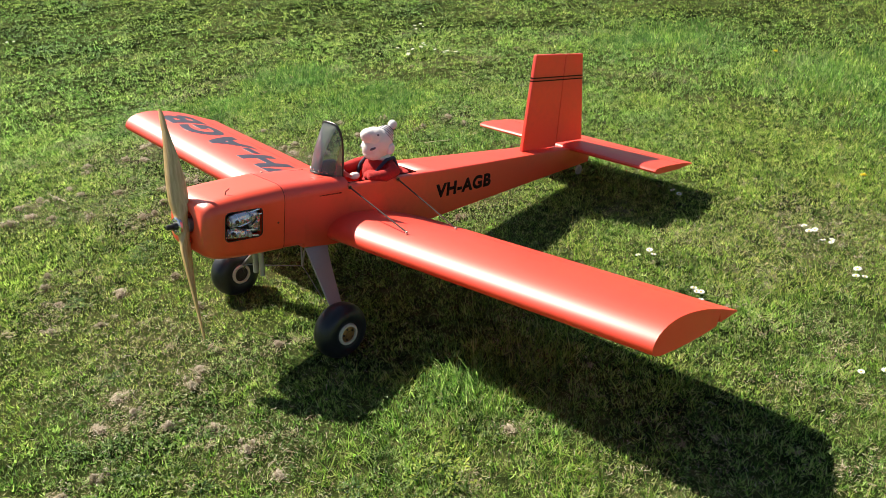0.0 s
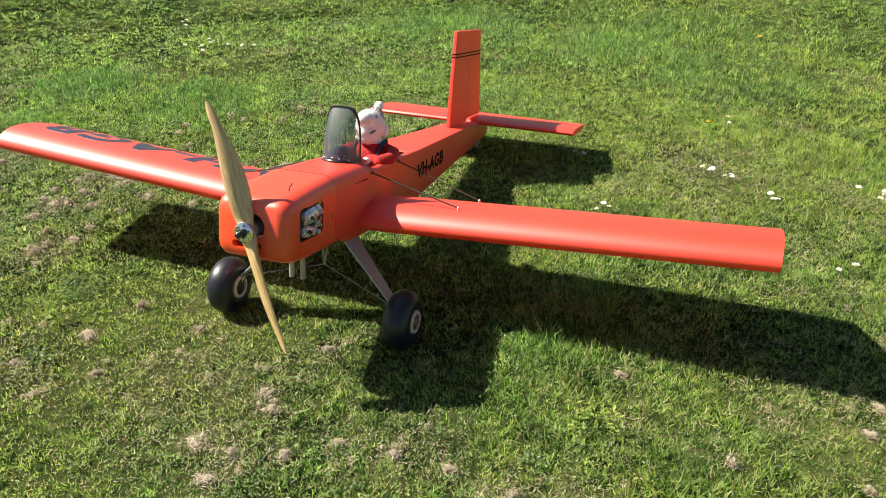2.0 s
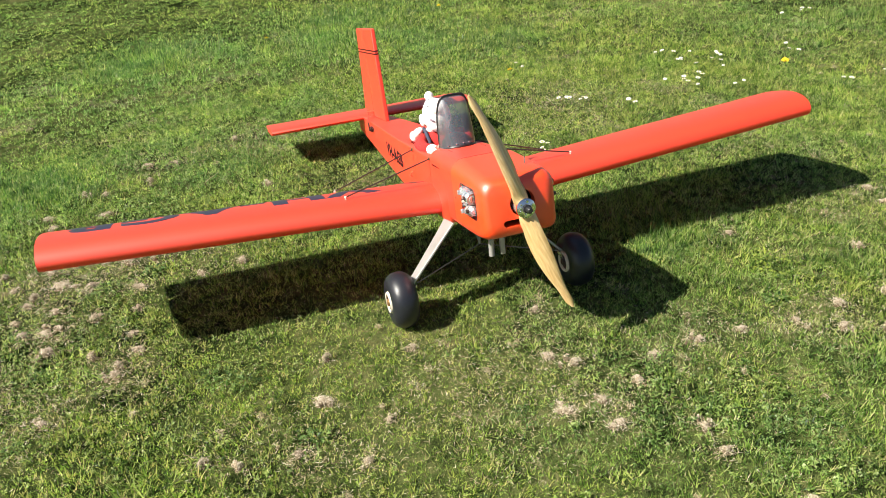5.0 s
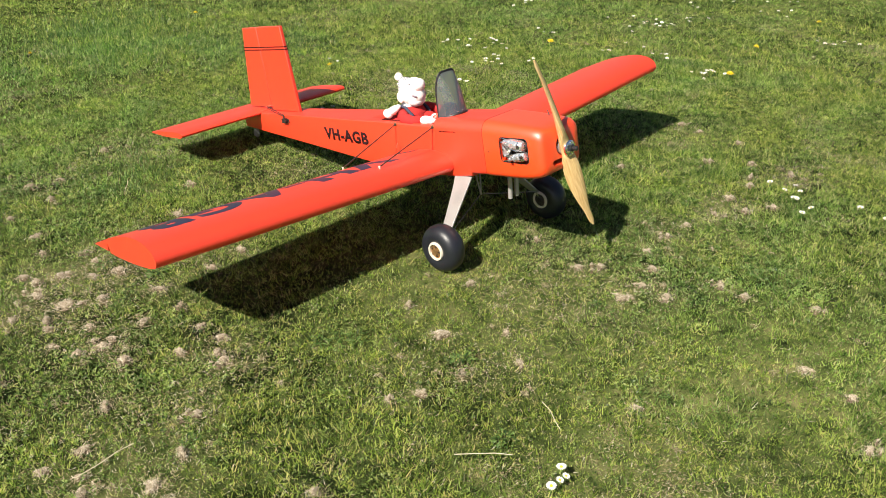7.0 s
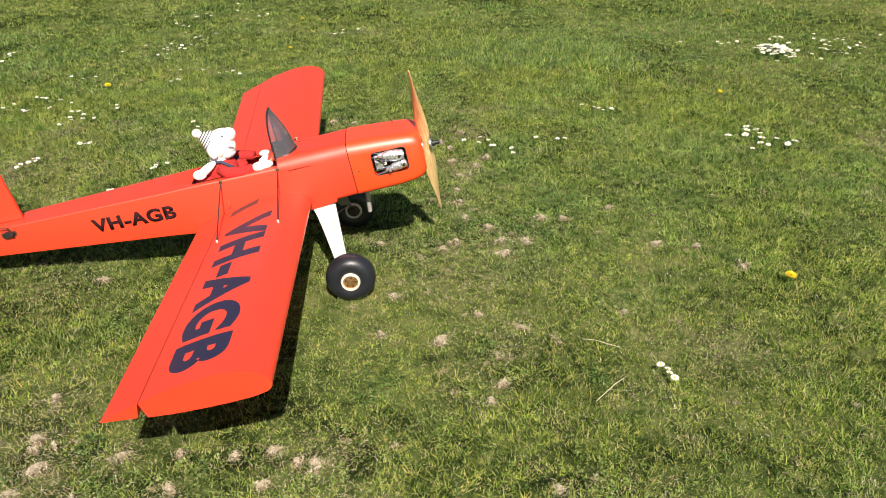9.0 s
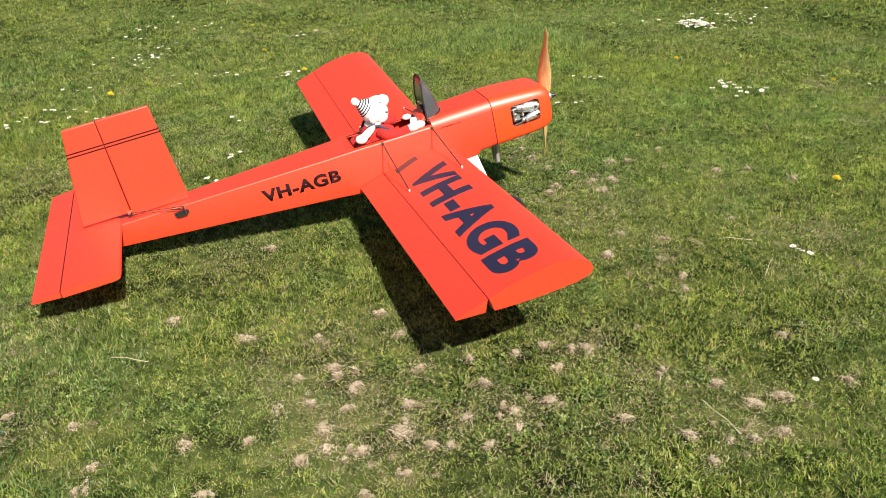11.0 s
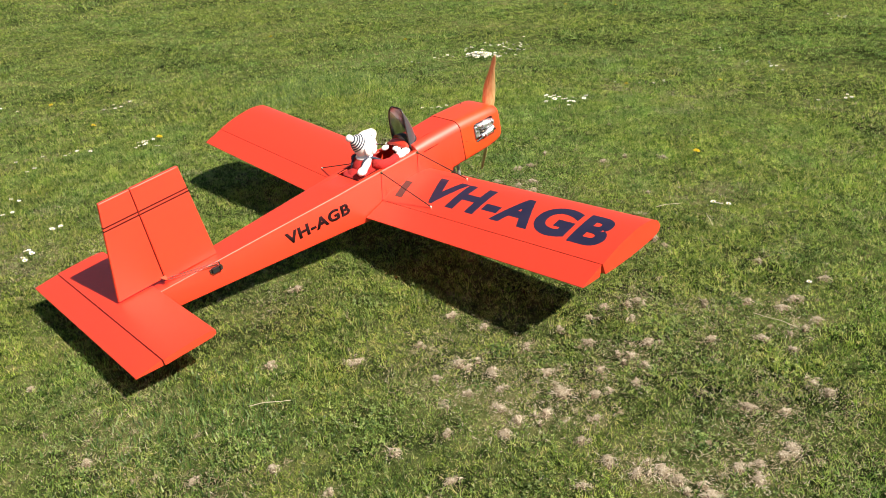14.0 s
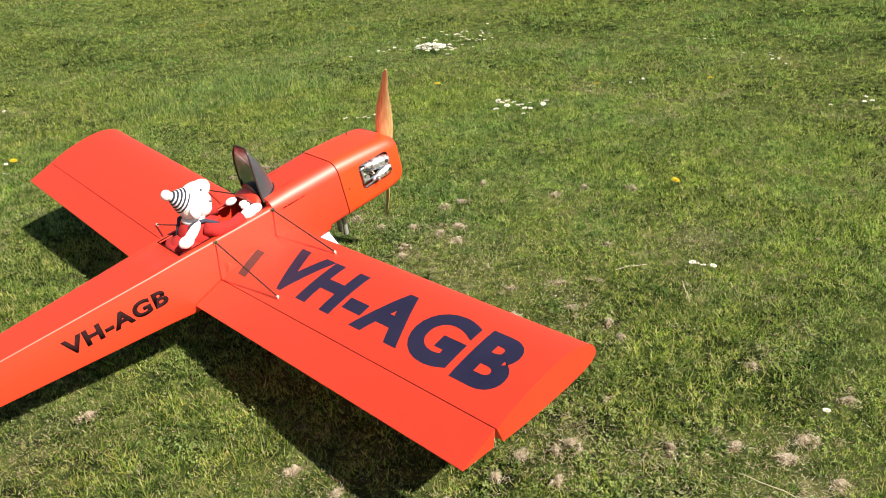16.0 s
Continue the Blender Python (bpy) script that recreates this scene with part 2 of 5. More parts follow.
YELLOW_WEED = leaf_material("young_weed_leaves", [(0.0, (0.040, 0.080, 0.015)), (0.50, (0.180, 0.270, 0.050)), (1.0, (0.420, 0.480, 0.110))], (1.12, 1.0, 0.85), 0.45, 0.38)


def turf():
    m, n, l, p = material("turf_thatch")
    tc = n.new("ShaderNodeTexCoord")
    a, b, c = (n.new("ShaderNodeTexNoise") for _ in range(3))
    for t, s, d in ((a, 1.3, 8), (b, 330.0, 6), (c, 14.0, 7)):
        t.inputs["Scale"].default_value, t.inputs["Detail"].default_value = s, d
        l.new(tc.outputs["Object"], t.inputs["Vector"])
    add, add2 = n.new("ShaderNodeMath"), n.new("ShaderNodeMath")
    add.operation = add2.operation = "ADD"
    l.new(a.outputs["Fac"], add.inputs[0])
    l.new(b.outputs["Fac"], add.inputs[1])
    l.new(add.outputs[0], add2.inputs[0])
    l.new(c.outputs["Fac"], add2.inputs[1])
    half = n.new("ShaderNodeMath")
    half.operation = "DIVIDE"
    half.inputs[1].default_value = 3
    l.new(add2.outputs[0], half.inputs[0])
    ramp = n.new("ShaderNodeValToRGB")
    ramp.color_ramp.elements.new(0.5)
    for e, (pos, col) in zip(ramp.color_ramp.elements, [(0.42, (0.010, 0.017, 0.006)), (0.52, (0.088, 0.116, 0.034)), (0.66, (0.23, 0.205, 0.095))]):
        e.position, e.color = pos, (*col, 1)
    l.new(half.outputs[0], ramp.inputs["Fac"])
    n.remove(p)
    p = n.new("ShaderNodeBsdfDiffuse")
    p.inputs["Roughness"].default_value = 1.0
    l.new(ramp.outputs["Color"], p.inputs["Color"])
    l.new(p.outputs[0], n["Material Output"].inputs["Surface"])
    bp = n.new("ShaderNodeBump")
    bp.inputs["Strength"].default_value, bp.inputs["Distance"].default_value = 1.0, 0.012
    l.new(b.outputs["Fac"], bp.inputs["Height"])
    l.new(bp.outputs["Normal"], p.inputs["Normal"])
    return m


TURF = turf()


# ---- mesh helpers ----
def part(name, bm, mat, parent=None, label="", smooth=40):
    me = bpy.data.meshes.new(name)
    bmesh.ops.recalc_face_normals(bm, faces=bm.faces)
    bm.to_mesh(me)
    bm.free()
    for mt in mat if isinstance(mat, (list, tuple)) else [mat]:
        me.materials.append(mt)
    if smooth:
        for f in me.polygons:
            f.use_smooth = True
        me.set_sharp_from_angle(angle=radians(smooth))
    ob = new(name, me)
    ob.parent = parent
    if label:
        tagged(ob, label)
    return ob


def soften(ob, width=0.002, segments=2):
    mod = ob.modifiers.new("edge", "BEVEL")
    mod.width, mod.segments, mod.limit_method, mod.angle_limit = width, segments, "ANGLE", radians(35)
    return ob


def rings(bm, loops, close=True, caps=True):
    """Skin over a row of point loops."""
    rows = [[bm.verts.new(p) for p in loop] for loop in loops]
    k = len(rows[0])
    for a, b in zip(rows, rows[1:]):
        for i in range(k if close else k - 1):
            j = (i + 1) % k
            bm.faces.new((a[i], a[j], b[j], b[i]))
    if caps and close:
        bm.faces.new(rows[0][::-1])
        bm.faces.new(rows[-1])
    return rows


def box(bm, x0, x1, y0, y1, z0, z1):
    rings(bm, [[(x, y0, z0), (x, y1, z0), (x, y1, z1), (x, y0, z1)] for x in (x0, x1)])
    return bm


def tube(bm, points, radius, sides=8, radii=None):
    pts = [Vector(p) for p in points]
    loops = []
    for i, p in enumerate(pts):
        d = (pts[min(i + 1, len(pts) - 1)] - pts[max(i - 1, 0)]).normalized()
        u = d.orthogonal().normalized() if i == 0 else (u - d * u.dot(d)).normalized()
        v = d.cross(u)
        r = radii[i] if radii else radius
        loops.append([p + r * (math.cos(a) * u + math.sin(a) * v) for a in (2 * math.pi * k / sides for k in range(sides))])
    rings(bm, loops)
    return bm


def ball(bm, c, r, stretch=(1, 1, 1), turn=None, seg=14, index=0):
    m = Matrix.Translation(c) @ (turn or Matrix()) @ Matrix.Diagonal((*[r * s for s in stretch], 1))
    out = bmesh.ops.create_uvsphere(bm, u_segments=seg, v_segments=max(6, seg * 2 // 3), radius=1, matrix=m)
    for f in {f for v in out["verts"] for f in v.link_faces}:
        f.material_index = index
    return bm


def spun(bm, profile, centre, sides=32):
    """A turned body round an axle that runs along y: profile of (offset along y, radius)."""
    loops = [[(centre[0] + r * math.cos(a), centre[1] + o, centre[2] + r * math.sin(a)) for a in (2 * math.pi * k / sides for k in range(sides))] for o, r in profile]
    rings(bm, loops)
    return bm


def spun_x(bm, profile, centre, sides=28):
    loops = [[(centre[0] + o, centre[1] + r * math.cos(a), centre[2] + r * math.sin(a)) for a in (2 * math.pi * k / sides for k in range(sides))] for o, r in profile]
    rings(bm, loops)
    return bm


def carved(ob, *cutters):
    """Takes the cutters' shapes out of a solid part for good."""
    for bm in cutters:
        me = bpy.data.meshes.new("cutter")
        bmesh.ops.recalc_face_normals(bm, faces=bm.faces)
        bm.to_mesh(me)
        bm.free()
        tool = new("cutter", me)
        tool.parent = ob.parent
        mod = ob.modifiers.new("carve", "BOOLEAN")
        mod.operation, mod.object, mod.solver = "DIFFERENCE", tool, "EXACT"
        bpy.context.view_layer.update()
        done = bpy.data.meshes.new_from_object(ob.evaluated_get(bpy.context.evaluated_depsgraph_get()))
        ob.modifiers.clear()
        ob.data = done
        bpy.data.objects.remove(tool)
    for f in ob.data.polygons:
        f.use_smooth = True
    ob.data.set_sharp_from_angle(angle=radians(40))
    return ob


def slab(bm, outline, axis, a, b):
    """A plate: an outline in two coordinates, drawn out along the axis from a to b."""
    def at(p, v):
        return (v, p[0], p[1]) if axis == "x" else (p[0], v, p[1]) if axis == "y" else (p[0], p[1], v)
    rings(bm, [[at(p, v) for p in outline] for v in (a, b)])
    return bm


def rounded(x0, x1, z0, z1, r, n=5):
    out = []
    for cx, cz, a0 in ((x1 - r, z1 - r, 0), (x0 + r, z1 - r, 90), (x0 + r, z0 + r, 180), (x1 - r, z0 + r, 270)):
        out += [(cx + r * math.cos(radians(a0 + 90 * k / n)), cz + r * math.sin(radians(a0 + 90 * k / n))) for k in range(n + 1)]
    return out


# ---- the model aeroplane, in its own axes: x to the nose, y to its left wing, z up ----
plane = tagged(new("model_aeroplane"), "large orange-red model aeroplane with an open cockpit, standing on mown grass", "model aeroplane")
plane.matrix_basis = pose(0, 0, 0.06, 0, -11.0, 0)


def section(x, hw, zb, zt, rt, rb, top=8, arc=5):
    """A fuselage frame: flat top cut in even steps, rounded corners, flat sides and bottom."""
    pts = [(x, hw - rt - (2 * (hw - rt)) * k / top, zt) for k in range(top + 1)]
    pts += [(x, -hw + rt - rt * math.sin(radians(90 * k / arc)), zt - rt + rt * math.cos(radians(90 * k / arc))) for k in range(1, arc + 1)]
    pts += [(x, -hw + rb - rb * math.cos(radians(90 * k / arc)), zb + rb - rb * math.sin(radians(90 * k / arc))) for k in range(arc + 1)]
    pts += [(x, hw - rb + rb * math.sin(radians(90 * k / arc)), zb + rb - rb * math.cos(radians(90 * k / arc))) for k in range(arc + 1)]
    pts += [(x, hw - rt + rt * math.cos(radians(90 * k / arc)), zt - rt + rt * math.sin(radians(90 * k / arc))) for k in range(arc)]
    return pts


COCKPIT = (-0.49, -0.172)
FRAMES = [(-1.575, 0.042, 0.292, 0.362, 0.003, 0.003), (-1.41, 0.049, 0.278, 0.368, 0.003, 0.003), (-1.0, 0.070, 0.244, 0.3755, 0.004, 0.004),
          (-0.60, 0.091, 0.210, 0.382, 0.005, 0.005), (-0.49, 0.0945, 0.196, 0.385, 0.006, 0.006), (-0.33, 0.097, 0.192, 0.385, 0.008, 0.006),
          (-0.173, 0.098, 0.194, 0.386, 0.012, 0.006), (-0.171, 0.0985, 0.194, 0.406, 0.034, 0.006), (-0.09, 0.101, 0.198, 0.411, 0.040, 0.006), (0.0, 0.1045, 0.206, 0.413, 0.042, 0.012),
          (0.004, 0.1045, 0.216, 0.413, 0.042, 0.016), (0.081, 0.107, 0.219, 0.4145, 0.042, 0.02)]


def build_fuselage():
    bm = bmesh.new()
    rows = rings(bm, [section(*f) for f in FRAMES])
    gone = []
    for a, b in zip(rows, rows[1:]):
        xa, xb = a[0].co.x, b[0].co.x
        if xa > COCKPIT[0] - 1e-3 and xb < COCKPIT[1] + 1e-3:
            for i in range(1, 7):
                fa = bm.faces.get((a[i], a[i + 1], b[i + 1], b[i]))
                if fa:
                    gone.append(fa)
    bmesh.ops.delete(bm, geom=gone, context="FACES_ONLY")
    ob = part("fuselage", bm, ORANGE, plane, "orange-red film-covered box fuselage", 30)
    mod = ob.modifiers.new("skin", "SOLIDIFY")
    mod.thickness, mod.offset = 0.004, -1
    bm = bmesh.new()
    box(bm, -0.50, -0.168, -0.080, 0.080, 0.285, 0.290)
    box(bm, -0.50, -0.496, -0.080, 0.080, 0.290, 0.380)
    box(bm, -0.1705, -0.166, -0.080, 0.080, 0.290, 0.392)
    part("cockpit_lining", bm, DARK, plane, "dark cockpit interior", 0)
    for s in (1, -1):
        bm = bmesh.new()
        tube(bm, [(x, s * 0.072, 0.386) for x in (-0.488, -0.40, -0.30, -0.18)], 0.0018, 6)
        part("cockpit_edge", bm, SEAM, ob)
    bm = bmesh.new()
    tube(bm, [(-0.489, y, 0.386) for y in (-0.072, -0.03, 0.03, 0.072)], 0.0018, 6)
    part("cockpit_edge", bm, SEAM, ob)
    for s in (1, -1):
        bm = bmesh.new()
        slab(bm, [(-0.10, s * 0.052), (0.078, s * 0.0565), (0.078, s * 0.0583), (-0.10, s * 0.0538)], "z", 0.400, 0.4142)
        for v in bm.verts:
            v.co.z += 0 if v.co.z < 0.41 else (-0.0032 if v.co.x < 0 else 0)
        part("hatch_seam", bm, SEAM, ob)
    random.seed(5)
    for s in (1, -1):
        x = -0.138
        while x < -0.045:
            w = random.uniform(0.004, 0.011)
            bm = bmesh.new()
            box(bm, x, x + w, s * 0.0995, s * 0.1026, 0.3662 + 0.02 * (x + 0.1), 0.3688 + 0.02 * (x + 0.1))
            part("small_print", bm, SEAM, ob)
            x += w + random.uniform(0.002, 0.006)
    return ob


fuselage = build_fuselage()

# cowl with an engine window in each side, air slot and crankshaft opening
COWL = [(0.0835, 0.1085, 0.217, 0.4155, 0.042, 0.022), (0.19, 0.1090, 0.219, 0.4095, 0.040, 0.022), (0.25, 0.1088, 0.221, 0.4045, 0.038, 0.022), (0.297, 0.1078, 0.225, 0.3995, 0.036, 0.024), (0.322, 0.1050, 0.231, 0.3945, 0.034, 0.026),
        (0.336, 0.099, 0.239, 0.3870, 0.032, 0.028), (0.344, 0.089, 0.250, 0.377, 0.028, 0.026)]
bm = bmesh.new()
rings(bm, [section(*f) for f in COWL])
cowl = part("cowl", bm, PAINT, plane, "moulded orange-red engine cowl with rounded edges")
hollow, windows, shaft, slot = bmesh.new(), bmesh.new(), bmesh.new(), bmesh.new()
box(hollow, 0.088, 0.318, -0.084, 0.084, 0.256, 0.372)
slab(windows, rounded(0.160, 0.284, 0.279, 0.366, 0.014), "y", -0.2, 0.2)
spun_x(shaft, [(-0.06, 0.036), (0.06, 0.036)], (0.33, 0.004, 0.322), 24)
slab(slot, rounded(-0.055, 0.03, 0.262, 0.280, 0.008), "x", 0.28, 0.4)
carved(cowl, hollow, windows, shaft, slot)
for ring_x in (0.0815,):
    bm = bmesh.new()
    tube(bm, section(ring_x, 0.1068, 0.2195, 0.4150, 0.042, 0.02) + [section(ring_x, 0.1068, 0.2195, 0.4150, 0.042, 0.02)[0]], 0.0010, 5)
    part("cowl_joint", bm, SEAM, cowl)
for s in (1, -1):
    bm = bmesh.new()
    spun(bm, [(-0.001, 0.003), (0.0015, 0.003)], (0.105, s * 0.1085, 0.31), 10)
    part("screw", bm, STEEL, cowl)
bm = bmesh.new()
tube(bm, [(0.254, 0.057, 0.400), (0.252, 0.058, 0.414), (0.243, 0.062, 0.423)], 0.0016, 6)
part("aerial_wire", bm, STEEL, cowl)


def build_engine():
    # Block and fins are dark steel: the recess's shade is put into their colour.
    bm = bmesh.new()
    slab(bm, rounded(0.10, 0.30, 0.285, 0.36, 0.012), "y", -0.045, 0.045)
    engine = part("engine", bm, STEEL, plane, "bright metal flat-twin petrol engine showing through the cowl", 30)
    for s in (1, -1):
        for k in range(6):
            bm = bmesh.new()
            slab(bm, rounded(0.178, 0.272, 0.288 + 0.001 * k, 0.360 - 0.001 * k, 0.02), "y", s * (0.047 + 0.008 * k), s * (0.050 + 0.008 * k))
            part("cooling_fin", bm, STEEL, engine)
        for z, x, grow, turn in ((0.345, 0.236, 1.1, 8), (0.302, 0.246, 0.92, -10)):
            m = pose(x, s * 0.111, z, 0, turn, 0)
            bm = bmesh.new()
            spun_x(bm, [(-0.050, 0.004), (-0.044, 0.0085), (-0.026, 0.011), (-0.012, 0.0165), (0.016, 0.0180), (0.030, 0.0165), (0.037, 0.009)], (0, 0, 0), 9)
            bmesh.ops.scale(bm, vec=(grow, 1.0 * grow, grow), verts=bm.verts)
            bmesh.ops.transform(bm, matrix=m, verts=bm.verts)
            cover = part("rocker_cover", bm, POLISHED, engine, "polished metal rocker cover", 20)
            for k in range(3):
                bm = bmesh.new()
                spun_x(bm, [(-0.0015, 0.0185 - 0.002 * k), (0.0015, 0.0185 - 0.002 * k)], (0.018 - 0.014 * k, 0, 0), 9)
                bmesh.ops.scale(bm, vec=(grow, 1.02 * grow, grow), verts=bm.verts)
                bmesh.ops.transform(bm, matrix=m, verts=bm.verts)
                part("cover_rib", bm, CHROME, cover, "", 20)
            for off, wide in ((-0.022, 0.0150), (0.0335, 0.0150)):
                bm = bmesh.new()
                spun_x(bm, [(off - 0.002, wide), (off + 0.002, wide)], (0, 0, 0), 14)
                bmesh.ops.scale(bm, vec=(grow, grow, grow), verts=bm.verts)
                bmesh.ops.transform(bm, matrix=m, verts=bm.verts)
                part("gasket_ring", bm, CAST, cover)
            for off in (-0.030, 0.006):
                bm = bmesh.new()
                box(bm, off - 0.005, off + 0.005, s * 0.006, s * 0.0205, -0.006, 0.006)
                bmesh.ops.transform(bm, matrix=m, verts=bm.verts)
                soften(part("mounting_boss", bm, CAST, cover), 0.0012)
            for o in (0.010, -0.006):
                bm = bmesh.new()
                tube(bm, [m @ Vector((-0.026, 0, o)), m @ Vector((-0.078, -s * 0.008, o - 0.002))], 0.0036, 8)
                part("push_rod_tube", bm, CHROME, engine)
            bm = bmesh.new()
            spun(bm, [(-0.006, 0.0055), (0.006, 0.0055)], m @ Vector((0.024, s * 0.016, 0.002)), 6)
            part("bolt", bm, STEEL, cover)
        # Added black line along the rim stands in for the shade inside the window.
        bm = bmesh.new()
        edge = rounded(0.160, 0.284, 0.279, 0.366, 0.014)
        tube(bm, [(x, s * 0.1082, z) for x, z in edge + edge[:1]], 0.0015, 6)
        part("window_shade_line", bm, BLACK, cowl, "dark line drawn round the cooling window for the shade inside")
        bm = bmesh.new()
        tube(bm, [(0.20, s * 0.098, 0.322), (0.205, s * 0.116, 0.321)], 0.006, 8)
        tube(bm, [(0.205, s * 0.112, 0.321), (0.206, s * 0.122, 0.321)], 0.0035, 8)
        part("spark_plug", bm, CREAM, engine)
        bm = bmesh.new()
        tube(bm, [(0.206, s * 0.118, 0.321), (0.19, s * 0.116, 0.334), (0.172, s * 0.10, 0.338)], 0.0028, 6)
        part("ignition_lead", bm, BLACK, engine)
        bm = bmesh.new()
        box(bm, 0.168, 0.196, s * 0.088, s * 0.108, 0.296, 0.352)
        soften(part("cylinder_base", bm, CAST, engine, "cast metal cylinder base"), 0.003)
        for z in (0.303, 0.324, 0.345):
            bm = bmesh.new()
            spun(bm, [(s * 0.108, 0.0042), (s * 0.1135, 0.0042)], (0.177, 0, z), 6)
            part("bolt", bm, CHROME, engine)
        bm = bmesh.new()
        tube(bm, [(0.262, s * 0.105, 0.325), (0.240, s * 0.116, 0.324), (0.214, s * 0.114, 0.329), (0.196, s * 0.106, 0.334)], 0.0030, 8)
        part("breather_pipe", bm, CHROME, engine)
    for s in (1, -1):
        bm = bmesh.new()
        tube(bm, [(0.13, s * 0.017, 0.26), (0.105, s * 0.017, 0.19), (0.097, s * 0.018, 0.108)], 0.0085, 12)
        part("exhaust_pipe", bm, ALUMINIUM, plane, "bright steel exhaust stub under the nose")
    return engine


build_engine()

# propeller: two twisted wooden blades
PROP = Vector((0.358, 0.0, 0.3135))


def build_propeller():
    bm = bmesh.new()
    loops = []
    for k in range(-16, 17):
        s = k / 16
        r = 0.335 * s
        a = abs(s)
        chord = 0.034 + 0.030 * math.sin(math.pi * min(1, a * 1.25) ** 0.8) - 0.012 * a
        if a > 0.92:
            chord *= math.sqrt(max(0.05, 1 - ((a - 0.92) / 0.085) ** 2))
        thick = 0.030 * (1 - a) ** 1.5 + 0.006
        twist = radians(55) * min(1, max(0, (a - 0.05) / 0.12)) * (1 - 0.75 * a)
        sweep = 0.010 * math.sin(math.pi * a)
        ring = []
        for j in range(10):
            t = 2 * math.pi * j / 10
            u, w = 0.5 * chord * math.cos(t), 0.5 * thick * math.sin(t)
            if s < 0:
                tw, sw = -twist, -sweep
            else:
                tw, sw = twist, sweep
            ring.append((w * math.cos(tw) - u * math.sin(tw), u * math.cos(tw) + w * math.sin(tw) + sw, r))
        loops.append(ring)
    rings(bm, loops)
    prop = part("propeller", bm, WOOD, plane, "two-bladed varnished wooden propeller at rest")
    prop.matrix_basis = pose(*PROP, 20, 0, 0)
    bm = bmesh.new()
    spun_x(bm, [(0.012, 0.027), (0.019, 0.027), (0.0205, 0.025)], (0, 0, 0), 28)
    part("washer_plate", bm, CHROME, prop, "bright metal clamp plate")
    bm = bmesh.new()
    spun_x(bm, [(0.0205, 0.012), (0.030, 0.012), (0.031, 0.008), (0.047, 0.008), (0.050, 0.005)], (0, 0, 0), 12)
    part("shaft_nut", bm, BLACK, prop, "black shaft nut")
    for k in range(6):
        a = math.pi * k / 3
        bm = bmesh.new()
        spun_x(bm, [(0.0205, 0.0035), (0.024, 0.0035)], (0, 0.019 * math.cos(a), 0.019 * math.sin(a)), 6)
        part("bolt", bm, CHROME, prop)
    bm = bmesh.new()
    spun_x(bm, [(-0.05, 0.022), (-0.012, 0.022)], (0, 0, 0), 20)
    part("drive_hub", bm, CAST, prop)


build_propeller()

# wings: flat-bottomed section with a full-span strip aileron
CHORD, LE = 0.424, -0.088
UPPER = [(0, 0.028), (0.004, 0.048), (0.015, 0.072), (0.038, 0.098), (0.078, 0.123), (0.123, 0.140), (0.18, 0.152), (0.24, 0.158), (0.31, 0.1575), (0.39, 0.151), (0.48, 0.139), (0.575, 0.1225), (0.66, 0.102), (0.73, 0.082), (0.752, 0.0762), (0.757, 0.0748), (0.79, 0.065), (0.88, 0.038), (1, 0.004)]
LOWER = [(0.004, 0.012), (0.015, -0.003), (0.04, -0.021), (0.12, -0.0365), (0.255, -0.0436), (0.42, -0.045), (0.585, -0.039), (0.73, -0.027), (0.79, -0.0215), (1, -0.002)]


def wing_floor(y):
    return 0.226 + 0.0617 * (abs(y) - 0.114)


def wing_top(x, y):
    u = (LE - x) / CHORD
    return wing_floor(y) + CHORD * float(np.interp(u, [p[0] for p in UPPER], [p[1] for p in UPPER]))


def wing_loop(y, u0, u1, l0, l1):
    up = [p for p in UPPER if u0 <= p[0] <= u1]
    lo = [p for p in LOWER if l0 <= p[0] <= l1]
    return [(LE - u * CHORD, y, wing_floor(y) + v * CHORD) for u, v in up] + [(LE - u * CHORD, y, wing_floor(y) + v * CHORD) for u, v in lo[::-1]]


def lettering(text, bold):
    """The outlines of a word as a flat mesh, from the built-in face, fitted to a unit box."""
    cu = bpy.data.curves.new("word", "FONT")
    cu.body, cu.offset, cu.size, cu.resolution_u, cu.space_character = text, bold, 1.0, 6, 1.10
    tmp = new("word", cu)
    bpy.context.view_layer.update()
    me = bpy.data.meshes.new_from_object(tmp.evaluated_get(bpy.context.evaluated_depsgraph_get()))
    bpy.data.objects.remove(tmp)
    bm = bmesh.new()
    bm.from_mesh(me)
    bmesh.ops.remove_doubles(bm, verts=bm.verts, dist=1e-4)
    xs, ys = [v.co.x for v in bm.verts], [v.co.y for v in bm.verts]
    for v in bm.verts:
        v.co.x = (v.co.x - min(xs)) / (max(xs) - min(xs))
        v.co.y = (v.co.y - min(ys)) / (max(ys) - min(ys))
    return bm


def thicken(bm, push):
    """Gives a film letter a little body: push tells how far each vertex is moved for its back."""
    out = bmesh.ops.extrude_face_region(bm, geom=bm.faces[:])
    for v in out["geom"]:
        if isinstance(v, bmesh.types.BMVert):
            v.co += push
    return bm


